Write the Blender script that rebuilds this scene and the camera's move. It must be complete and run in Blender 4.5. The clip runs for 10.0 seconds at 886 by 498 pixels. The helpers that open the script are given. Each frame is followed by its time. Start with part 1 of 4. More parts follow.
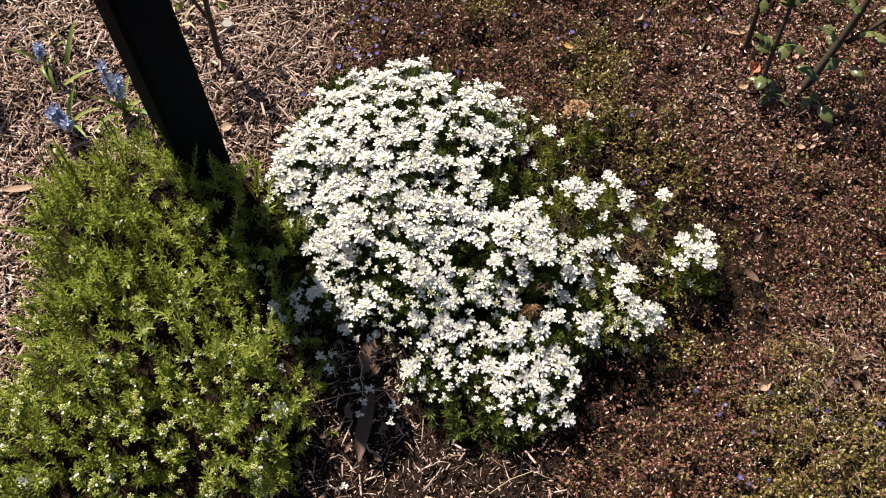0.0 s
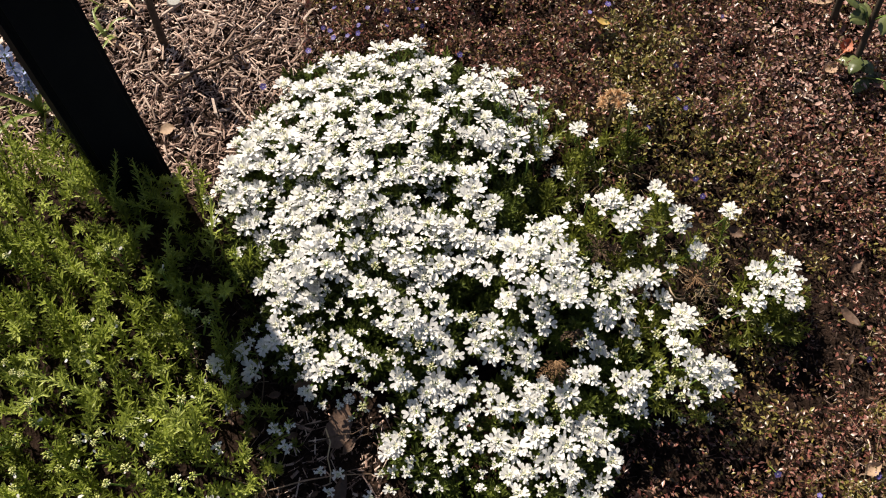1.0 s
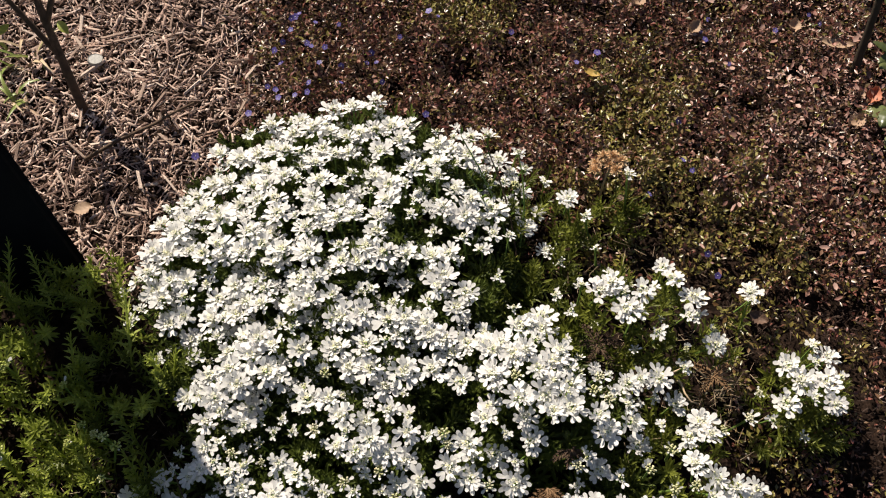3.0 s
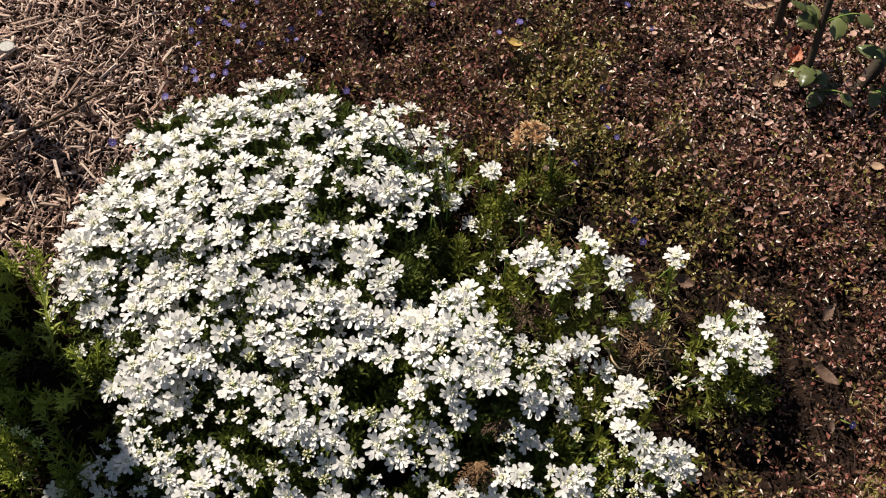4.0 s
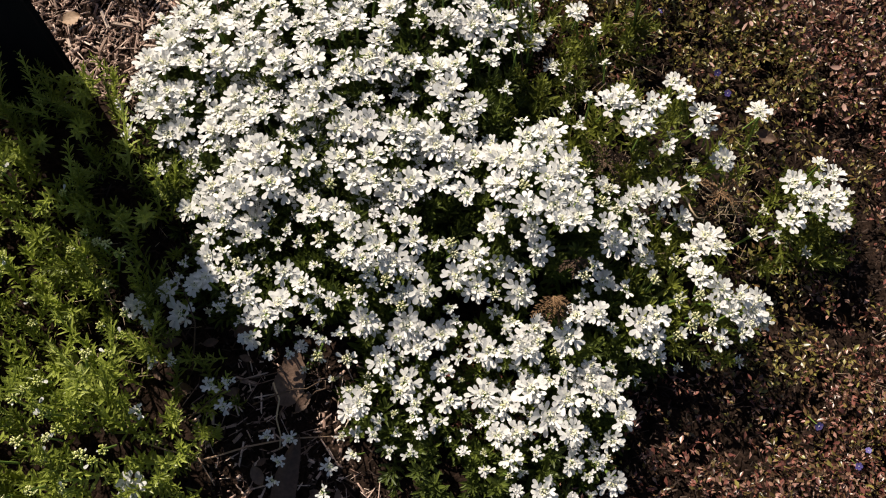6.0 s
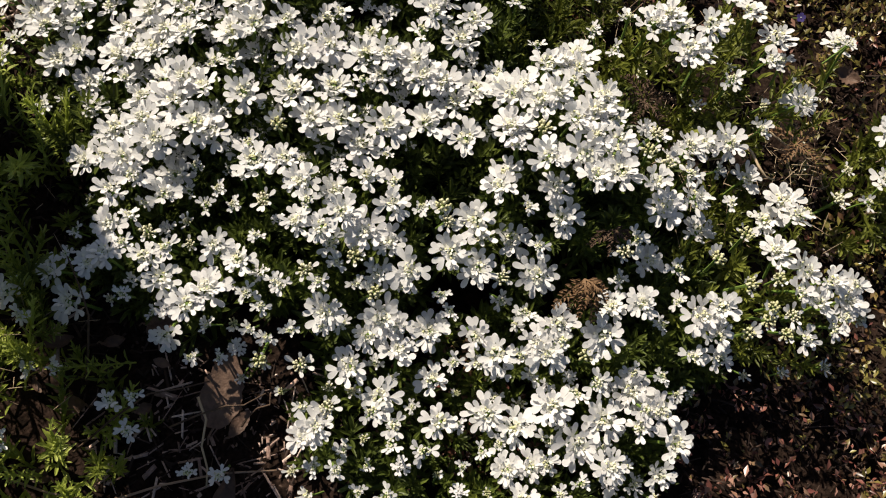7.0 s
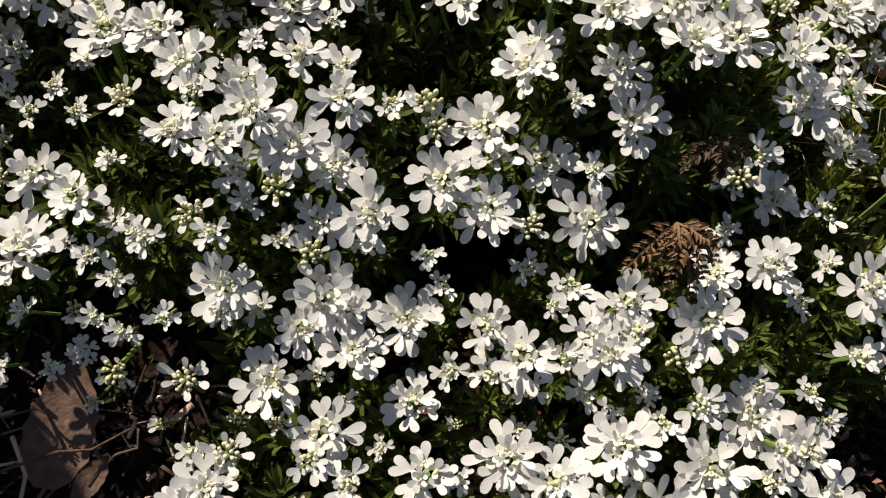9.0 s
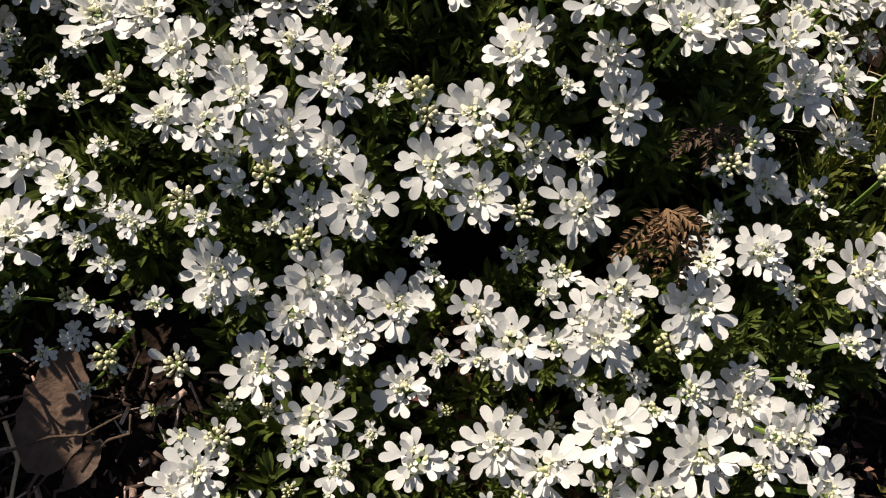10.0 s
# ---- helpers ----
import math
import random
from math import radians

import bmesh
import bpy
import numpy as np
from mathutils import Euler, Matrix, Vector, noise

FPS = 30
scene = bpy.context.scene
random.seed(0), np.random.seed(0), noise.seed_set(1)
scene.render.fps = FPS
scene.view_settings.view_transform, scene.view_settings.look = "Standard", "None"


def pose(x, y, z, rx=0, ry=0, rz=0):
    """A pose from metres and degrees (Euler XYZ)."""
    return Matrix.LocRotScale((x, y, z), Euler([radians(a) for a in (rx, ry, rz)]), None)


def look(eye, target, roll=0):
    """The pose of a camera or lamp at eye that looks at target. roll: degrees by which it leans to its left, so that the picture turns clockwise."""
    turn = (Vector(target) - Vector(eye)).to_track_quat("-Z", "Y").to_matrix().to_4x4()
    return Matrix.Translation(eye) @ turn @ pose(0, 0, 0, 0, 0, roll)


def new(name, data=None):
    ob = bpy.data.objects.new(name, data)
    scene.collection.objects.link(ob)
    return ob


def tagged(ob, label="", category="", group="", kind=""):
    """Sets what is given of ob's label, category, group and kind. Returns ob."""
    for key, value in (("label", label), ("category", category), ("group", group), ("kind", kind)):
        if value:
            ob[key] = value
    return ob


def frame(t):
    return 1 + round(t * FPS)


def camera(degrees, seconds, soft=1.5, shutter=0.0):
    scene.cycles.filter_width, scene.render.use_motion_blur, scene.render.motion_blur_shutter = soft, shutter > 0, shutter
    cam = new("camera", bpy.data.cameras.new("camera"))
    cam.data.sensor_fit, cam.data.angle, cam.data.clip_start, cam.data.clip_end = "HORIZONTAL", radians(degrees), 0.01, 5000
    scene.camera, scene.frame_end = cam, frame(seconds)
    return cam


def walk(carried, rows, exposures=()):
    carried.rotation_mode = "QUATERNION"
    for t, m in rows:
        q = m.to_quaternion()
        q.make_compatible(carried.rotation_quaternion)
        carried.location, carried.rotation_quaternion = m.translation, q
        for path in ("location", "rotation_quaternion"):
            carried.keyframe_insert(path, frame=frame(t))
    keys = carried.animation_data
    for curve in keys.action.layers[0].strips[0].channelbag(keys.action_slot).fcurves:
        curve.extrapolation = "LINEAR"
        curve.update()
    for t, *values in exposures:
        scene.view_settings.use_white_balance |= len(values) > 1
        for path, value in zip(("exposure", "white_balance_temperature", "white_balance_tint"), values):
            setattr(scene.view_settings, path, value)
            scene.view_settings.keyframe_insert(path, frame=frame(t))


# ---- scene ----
cam = camera(51.0, 10.0, soft=1.1)
# seconds, place in metres, turn in degrees
PATH = [
    (0, -0.0581, 0.0077, 1.3192, 21.93, -3.88, -1.16),
    (0.5, -0.0118, 0.1243, 1.1163, 21.08, -2.51, -0.81),
    (1, 0.0175, 0.1547, 1.0299, 22.57, -1.33, -0.49),
    (1.5, 0.0311, 0.1843, 0.9932, 23.26, -0.87, -0.44),
    (2, 0.0439, 0.2521, 0.8940, 23.52, -0.42, -0.35),
    (2.2, 0.0439, 0.2537, 0.8880, 24.26, -0.50, -0.40),
    (3.3, 0.0549, 0.2640, 0.8813, 25.96, -1.57, -2.86),
    (3.5, 0.0620, 0.2650, 0.8828, 25.59, -1.78, -3.62),
    (4, 0.0874, 0.2656, 0.8801, 24.24, -2.18, -5.00),
    (4.5, 0.0883, 0.2584, 0.8693, 22.50, -2.91, -5.57),
    (5, 0.0659, 0.2496, 0.8611, 20.75, -3.27, -4.79),
    (5.5, 0.0422, 0.2356, 0.8554, 19.16, -3.06, -3.25),
    (6, 0.0236, 0.2189, 0.8505, 17.84, -2.63, -1.85),
    (6.2, 0.0241, 0.2173, 0.8512, 17.24, -2.37, -1.41),
    (7.3, 0.0175, 0.2899, 0.5386, 17.73, -5.54, -2.58),
    (7.5, 0.0224, 0.2970, 0.4975, 18.07, -5.56, -2.76),
    (8, 0.0296, 0.3032, 0.4593, 18.09, -5.69, -3.09),
    (8.5, 0.0425, 0.3107, 0.4069, 18.74, -4.96, -2.95),
    (9, 0.0444, 0.3095, 0.3941, 18.67, -4.87, -2.90),
    (9.5, 0.0473, 0.3079, 0.3940, 18.43, -4.84, -2.83),
    (10, 0.0495, 0.3064, 0.3942, 18.30, -4.62, -2.75),
]
EXPOSURES = [(0.0, 1.08), (1.0, 0.9), (2.0, 0.76), (3.5, 0.76), (6.2, 0.67), (7.3, 0.60), (10.0, 0.57)]
walk(cam, [(t, pose(x, y, z, rx, ry, rz)) for t, x, y, z, rx, ry, rz in PATH], EXPOSURES)

# ---- light: a clear spring day, the sun high behind the bed ----
SUN_ELEVATION, SUN_SIDE = 41.0, 33.5        # degrees; how far the sun stands to the west of the y axis
SUN_STRENGTH, SKY_STRENGTH = 4.9, 0.042
to_sun = Vector((-math.sin(radians(SUN_SIDE)) * math.cos(radians(SUN_ELEVATION)),
                 math.cos(radians(SUN_SIDE)) * math.cos(radians(SUN_ELEVATION)), math.sin(radians(SUN_ELEVATION))))
world = bpy.data.worlds.new("sky")
scene.world = world
world.use_nodes = True
sky = world.node_tree.nodes.new("ShaderNodeTexSky")
sky.sky_type, sky.sun_disc = "NISHITA", False
sky.sun_elevation, sky.sun_rotation = radians(SUN_ELEVATION), radians(-SUN_SIDE)
back = world.node_tree.nodes["Background"]
world.node_tree.links.new(sky.outputs[0], back.inputs[0])
back.inputs[1].default_value = SKY_STRENGTH
lamp = bpy.data.lights.new("sun", "SUN")
lamp.energy, lamp.angle, lamp.color = SUN_STRENGTH, radians(0.53), (1.0, 0.905, 0.75)
sun = new("sun", lamp)
sun.matrix_world = look(to_sun * 6, (0, 0, 0))


# ---- materials ----
def material(name, colours, rough=0.6, by="island", scale=0.0, amount=0.5, translucent=0.0, spec=0.5, bump=0.0, bump_scale=300.0, metallic=0.0, grain=0.0, grain_scale=900.0):
    """colours: a ramp run through by chance (by island or object) and, for amount of it, by a noise of that scale."""
    m = bpy.data.materials.new(name)
    m.use_nodes = True
    nt = m.node_tree
    n, l = nt.nodes, nt.links
    bsdf = n["Principled BSDF"]
    bsdf.inputs["Roughness"].default_value = rough
    bsdf.inputs["Metallic"].default_value = metallic
    bsdf.inputs["Specular IOR Level"].default_value = spec
    place = n.new("ShaderNodeNewGeometry")
    if by == "island":
        chance = place.outputs["Random Per Island"]
    else:
        chance = n.new("ShaderNodeObjectInfo").outputs["Random"]
    factor = chance
    if scale:
        tex = n.new("ShaderNodeTexNoise")
        tex.inputs["Scale"].default_value = scale
        tex.inputs["Detail"].default_value = 5.0
        l.new(place.outputs["Position"], tex.inputs["Vector"])
        stretch = n.new("ShaderNodeMapRange")
        stretch.inputs["From Min"].default_value, stretch.inputs["From Max"].default_value = 0.3, 0.7
        l.new(tex.outputs["Fac"], stretch.inputs["Value"])
        mix = n.new("ShaderNodeMix")
        mix.inputs[0].default_value = amount
        l.new(chance, mix.inputs[2])
        l.new(stretch.outputs[0], mix.inputs[3])
        factor = mix.outputs[0]
    ramp = n.new("ShaderNodeValToRGB")
    e = ramp.color_ramp.elements
    while len(e) < len(colours):
        e.new(0.5)
    for i, c in enumerate(colours):
        e[i].position = i / max(1, len(colours) - 1)
        e[i].color = (*c, 1)
    l.new(factor, ramp.inputs[0])
    colour = ramp.outputs[0]
    if grain:
        fine = n.new("ShaderNodeTexNoise")
        fine.inputs["Scale"].default_value, fine.inputs["Detail"].default_value = grain_scale, 6.0
        l.new(place.outputs["Position"], fine.inputs["Vector"])
        shade = n.new("ShaderNodeMapRange")
        shade.inputs["From Min"].default_value, shade.inputs["From Max"].default_value = 0.25, 0.75
        shade.inputs["To Min"].default_value, shade.inputs["To Max"].default_value = 1 - grain, 1 + grain
        l.new(fine.outputs["Fac"], shade.inputs["Value"])
        times = n.new("ShaderNodeVectorMath")
        times.operation = "SCALE"
        l.new(colour, times.inputs[0])
        l.new(shade.outputs[0], times.inputs["Scale"])
        colour = times.outputs[0]
    l.new(colour, bsdf.inputs["Base Color"])
    if bump:
        rough_tex = n.new("ShaderNodeTexNoise")
        rough_tex.inputs["Scale"].default_value, rough_tex.inputs["Detail"].default_value = bump_scale, 6.0
        l.new(place.outputs["Position"], rough_tex.inputs["Vector"])
        b = n.new("ShaderNodeBump")
        b.inputs["Strength"].default_value, b.inputs["Distance"].default_value = bump, 0.002
        l.new(rough_tex.outputs["Fac"], b.inputs["Height"])
        l.new(b.outputs[0], bsdf.inputs["Normal"])
    if translucent:
        thin = n.new("ShaderNodeBsdfTranslucent")
        l.new(colour, thin.inputs[0])
        both = n.new("ShaderNodeMixShader")
        both.inputs[0].default_value = translucent
        l.new(bsdf.outputs[0], both.inputs[1])
        l.new(thin.outputs[0], both.inputs[2])
        l.new(both.outputs[0], n["Material Output"].inputs[0])
    return m


# near black, so bare soil between the plants stands in for shade
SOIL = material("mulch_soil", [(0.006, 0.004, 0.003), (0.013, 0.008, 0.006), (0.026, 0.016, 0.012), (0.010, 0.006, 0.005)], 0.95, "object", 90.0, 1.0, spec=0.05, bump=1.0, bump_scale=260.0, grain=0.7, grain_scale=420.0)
CHIP = material("wood_chip", [(0.055, 0.034, 0.028), (0.20, 0.125, 0.101), (0.42, 0.286, 0.236), (0.62, 0.47, 0.40), (0.80, 0.67, 0.61)], 0.8, "island", 7.0, 0.35, spec=0.25, bump=0.5, bump_scale=700.0, grain=0.35, grain_scale=600.0)
CHIP_ONE = material("loose_wood_chip", [(0.12, 0.078, 0.06), (0.25, 0.17, 0.135), (0.40, 0.29, 0.235), (0.60, 0.48, 0.41)], 0.8, "object", 9.0, 0.15, spec=0.25, bump=0.5, bump_scale=700.0, grain=0.3, grain_scale=600.0)
PETAL = material("white_petal", [(0.74, 0.72, 0.705), (0.80, 0.785, 0.77), (0.77, 0.74, 0.735)], 0.5, "object", 300.0, 0.4, translucent=0.36, spec=0.25, bump=0.12, bump_scale=900.0)
BUD = material("cream_bud", [(0.42, 0.44, 0.15), (0.64, 0.62, 0.38), (0.74, 0.71, 0.56), (0.50, 0.51, 0.2)], 0.5, "island", 200.0, 0.3, translucent=0.1, spec=0.3)
CREAM = material("cream_petal", [(0.74, 0.72, 0.60), (0.80, 0.78, 0.70)], 0.55, "object", 300.0, 0.4, translucent=0.3, spec=0.25)
GREEN_BUD = material("green_bud", [(0.26, 0.28, 0.07), (0.46, 0.46, 0.2), (0.64, 0.61, 0.4), (0.72, 0.68, 0.54)], 0.5, "island", 150.0, 0.3, translucent=0.1, spec=0.3)
YELLOW_BUD = material("yellow_green_bud", [(0.26, 0.32, 0.05), (0.46, 0.50, 0.12), (0.66, 0.66, 0.30), (0.74, 0.72, 0.46)], 0.5, "object", 150.0, 0.5, translucent=0.15, spec=0.3)
STALK = material("green_stalk", [(0.10, 0.17, 0.03), (0.17, 0.24, 0.05)], 0.5, "object", 100.0, 0.4, spec=0.3)
# shaded copy of the candytuft leaf: the gaps' darkness is in its colour
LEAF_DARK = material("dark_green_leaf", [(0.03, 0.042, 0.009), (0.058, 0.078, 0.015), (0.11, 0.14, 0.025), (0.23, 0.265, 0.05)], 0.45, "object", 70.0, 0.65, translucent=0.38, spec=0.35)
LEAF_LIGHT = material("yellow_green_leaf", [(0.065, 0.08, 0.016), (0.19, 0.225, 0.038), (0.39, 0.445, 0.085), (0.60, 0.64, 0.21)], 0.36, "island", 40.0, 0.35, translucent=0.45, spec=0.45)
# lighter, yellower copy of LEAF_DARK for open sprigs, light put into the colour
LEAF_LIT = material("lit_green_leaf", [(0.05, 0.062, 0.011), (0.11, 0.125, 0.02), (0.20, 0.22, 0.036), (0.36, 0.38, 0.075)], 0.4, "object", 70.0, 0.6, translucent=0.42, spec=0.45)
# the palest step of the ramp paints in glints on glossy leaves
COVER = material("bronze_leaf", [(0.025, 0.010, 0.008), (0.14, 0.046, 0.036), (0.25, 0.092, 0.07), (0.07, 0.031, 0.02), (0.15, 0.084, 0.038), (0.40, 0.215, 0.175), (0.10, 0.074, 0.022), (0.055, 0.02, 0.017), (0.19, 0.072, 0.06)], 0.33, "island", 14.0, 0.2, translucent=0.18, spec=0.6)
COVER_GREEN = material("olive_leaf", [(0.05, 0.042, 0.011), (0.135, 0.115, 0.028), (0.27, 0.23, 0.06), (0.14, 0.078, 0.032), (0.08, 0.038, 0.022)], 0.34, "island", 12.0, 0.25, translucent=0.2, spec=0.55)
POST = material("black_paint", [(0.0025, 0.003, 0.0045), (0.005, 0.006, 0.008)], 0.75, "object", 14.0, 0.9, spec=0.05, bump=0.08, bump_scale=250.0)
BARK = material("twig_bark", [(0.05, 0.032, 0.022), (0.10, 0.064, 0.043), (0.07, 0.043, 0.03)], 0.8, "object", 120.0, 0.7, spec=0.2, bump=0.6, bump_scale=500.0)
STRAW = material("dry_straw", [(0.28, 0.2, 0.13), (0.45, 0.34, 0.22), (0.2, 0.13, 0.09)], 0.6, "island", 30.0, 0.2, spec=0.3)
DEAD = material("dead_leaf", [(0.065, 0.037, 0.027), (0.11, 0.066, 0.047), (0.18, 0.113, 0.082)], 0.6, "object", 60.0, 0.5, translucent=0.12, spec=0.3, bump=0.6, bump_scale=250.0, grain=0.3, grain_scale=300.0)
TAN = material("tan_leaf", [(0.3, 0.19, 0.13), (0.42, 0.29, 0.2)], 0.6, "object", 80.0, 0.6, translucent=0.15, spec=0.3, bump=0.4, bump_scale=250.0)
DRY = material("dried_sprig", [(0.10, 0.056, 0.03), (0.18, 0.105, 0.055), (0.26, 0.165, 0.095)], 0.7, "island", 80.0, 0.3, translucent=0.1, spec=0.2)
BLUE = material("blue_petal", [(0.07, 0.05, 0.19), (0.115, 0.09, 0.30), (0.18, 0.15, 0.4)], 0.5, "object", 300.0, 0.3, translucent=0.25, spec=0.3)
SKYBLUE = material("pale_blue_petal", [(0.2, 0.24, 0.5), (0.38, 0.44, 0.66), (0.34, 0.31, 0.5)], 0.5, "island", 100.0, 0.3, translucent=0.25, spec=0.3)
STRAP = material("strap_leaf", [(0.12, 0.17, 0.04), (0.2, 0.25, 0.06), (0.28, 0.27, 0.09)], 0.4, "object", 40.0, 0.6, translucent=0.2, spec=0.4)
ROSE_LEAF = material("rose_leaf", [(0.06, 0.075, 0.025), (0.11, 0.13, 0.045), (0.18, 0.20, 0.075), (0.27, 0.29, 0.12)], 0.27, "object", 30.0, 0.3, translucent=0.42, spec=0.6)
PALE = material("grey_plastic", [(0.2, 0.19, 0.18), (0.3, 0.28, 0.26)], 0.5, "object", 200.0, 0.6, bump=0.2, bump_scale=300.0)


# ---- helpers for building ----
def mesh_of(name, verts, faces, mat, smooth=False):
    me = bpy.data.meshes.new(name)
    me.from_pydata([tuple(v) for v in verts], [], [tuple(int(i) for i in f) for f in faces])
    me.materials.append(mat)
    if smooth:
        me.polygons.foreach_set("use_smooth", [True] * len(me.polygons))
    me.update()
    return me


def part(name, me, parent, m=None, label=""):
    ob = new(name, me)
    ob.parent = parent
    if m is not None:
        ob.matrix_basis = m
    return tagged(ob, label)


def thing(name, m, label, category, group="", data=None, kind=""):
    ob = new(name, data)
    ob.matrix_basis = m
    return tagged(ob, label, category, group, kind)


def turn_to(normal, spin):
    """A turn that takes z to the normal, with a spin about it."""
    q = Vector((0, 0, 1)).rotation_difference(Vector(normal).normalized())
    return (q.to_matrix() @ Matrix.Rotation(spin, 3, "Z")).to_4x4()


class Pile:
    """Collects many small shapes into one mesh."""

    def __init__(self):
        self.v, self.f, self.count = [], [], 0

    def add(self, verts, faces):
        self.v.append(np.asarray(verts, float))
        self.f += [tuple(int(i) + self.count for i in f) for f in faces]
        self.count += len(verts)
        return self

    def mesh(self, name, mat, smooth=False):
        return mesh_of(name, np.concatenate(self.v), self.f, mat, smooth)


def scatter(name, verts, faces, turns, places, mat):
    """One mesh of many copies of a template: turns (n,3,3), places (n,3)."""
    verts, n, k = np.asarray(verts, float), len(places), len(verts)
    v = (np.einsum("nij,kj->nki", turns, verts) + places[:, None, :]).reshape(-1, 3)
    me = bpy.data.meshes.new(name)
    corner = len(faces[0])
    idx = (np.asarray(faces)[None] + (np.arange(n) * k)[:, None, None]).reshape(-1, corner)
    me.vertices.add(len(v))
    me.vertices.foreach_set("co", v.ravel())
    me.loops.add(idx.size)
    me.loops.foreach_set("vertex_index", idx.ravel().astype(np.int32))
    me.polygons.add(len(idx))
    me.polygons.foreach_set("loop_start", (np.arange(len(idx)) * corner).astype(np.int32))
    me.materials.append(mat)
    me.update(calc_edges=True)
    me.validate()
    return me


def turns_of(z, x_hint, size):
    """Rotations whose third axis is z and first lies near x_hint, times size (n,) or (n,3)."""
    z = z / np.linalg.norm(z, axis=1, keepdims=True)
    y = np.cross(z, x_hint)
    y /= np.linalg.norm(y, axis=1, keepdims=True) + 1e-9
    x = np.cross(y, z)
    m = np.stack([x, y, z], 2)
    size = np.asarray(size)
    return m * (size[:, None, :] if size.ndim == 2 else size[:, None, None])


def tube(points, radii, sides=6):
    """A tapered tube along points."""
    pts = [Vector(p) for p in points]
    v, f = [], []
    for i, p in enumerate(pts):
        way = (pts[min(i + 1, len(pts) - 1)] - pts[max(i - 1, 0)]).normalized()
        side = way.orthogonal().normalized() if i == 0 else (side - way * side.dot(way)).normalized()
        up = way.cross(side)
        for k in range(sides):
            a = 2 * math.pi * k / sides
            v.append(p + (side * math.cos(a) + up * math.sin(a)) * radii[i])
    for i in range(len(pts) - 1):
        for k in range(sides):
            a, b = i * sides + k, i * sides + (k + 1) % sides
            f.append((a, b, b + sides, a + sides))
    f.append(tuple(range(sides))[::-1])
    f.append(tuple(range((len(pts) - 1) * sides, len(pts) * sides)))
    return v, f


def blade(length, width, fold=0.15, droop=0.2):
    """A narrow folded leaf along x: base, two shoulders, tip."""
    return ([(0, 0, 0), (0.55 * length, width / 2, fold * width + droop * length * 0.3), (0.55 * length, 0, droop * length * 0.3),
             (0.55 * length, -width / 2, fold * width + droop * length * 0.3), (length, 0, 0.1 * droop * length),
             (0.15 * length, width * 0.22, 0), (0.15 * length, -width * 0.22, 0),
             (0.85 * length, width * 0.36, fold * width + droop * length * 0.2), (0.85 * length, -width * 0.36, fold * width + droop * length * 0.2)],
            [(0, 2, 5), (0, 6, 2), (5, 2, 1), (6, 3, 2), (2, 4, 7), (2, 7, 1), (2, 8, 4), (2, 3, 8)])


# ---- lie of the bed ----
def dome(blobs, x, y):
    """Height of a mound made of rounded humps (x, y, half-widths, height)."""
    best = 0.0
    for bx, by, rx, ry, h in blobs:
        d = ((x - bx) / rx) ** 2 + ((y - by) / ry) ** 2
        if d < 1:
            best = max(best, h * (1 - d) ** 0.36)
    return best + swell(x, y) * min(1.0, best / 0.03) if best > 0 else 0.0


def lie(x, y):
    return 0.006 * noise.noise(Vector((x * 6, y * 6, 3.1))) + 0.004 * noise.noise(Vector((x * 17, y * 17, 8.2)))


# where the white mounds swell or sink: x, y, by how much
SWELL = [(-0.06, 0.83, -0.014), (-0.15, 0.74, -0.031), (-0.02, 0.75, -0.008), (0.1, 0.72, 0.016), (-0.14, 0.6, -0.031), (0.0, 0.6, -0.01), (0.12, 0.6, 0.021), (-0.08, 0.48, -0.022), (0.03, 0.48, 0.003), (0.16, 0.5, 0.01), (0.27, 0.57, -0.013), (0.04, 0.39, -0.014), (0.1, 0.33, -0.029), (0.2, 0.33, -0.01), (0.22, 0.4, 0.02), (0.3, 0.42, 0.009)]


def swell(x, y):
    return sum(s * math.exp(-((x - a) ** 2 + (y - b) ** 2) / 0.0036) for a, b, s in SWELL)


WHITE_BACK = [(-0.028, 0.641, 0.215, 0.25, 0.092)]
WHITE_FRONT = [(0.006, 0.478, 0.205, 0.112, 0.088), (0.106, 0.336, 0.15, 0.125, 0.076), (0.206, 0.418, 0.09, 0.1, 0.055), (0.166, 0.508, 0.105, 0.09, 0.103)]
WHITE_SIDE = [(0.266, 0.58, 0.11, 0.085, 0.1), (0.416, 0.51, 0.065, 0.07, 0.062), (0.296, 0.44, 0.1, 0.1, 0.066)]
WHITE = WHITE_BACK + WHITE_FRONT + WHITE_SIDE
BUDDING = [(-0.42, 0.57, 0.16, 0.125, 0.088), (-0.405, 0.378, 0.145, 0.16, 0.103), (-0.425, 0.208, 0.195, 0.17, 0.103), (-0.255, 0.278, 0.12, 0.13, 0.09), (-0.285, 0.538, 0.08, 0.11, 0.047), (-0.235, 0.438, 0.07, 0.1, 0.045), (-0.275, 0.615, 0.07, 0.06, 0.055), (-0.215, 0.55, 0.045, 0.08, 0.045), (-0.17, 0.34, 0.05, 0.06, 0.03)]


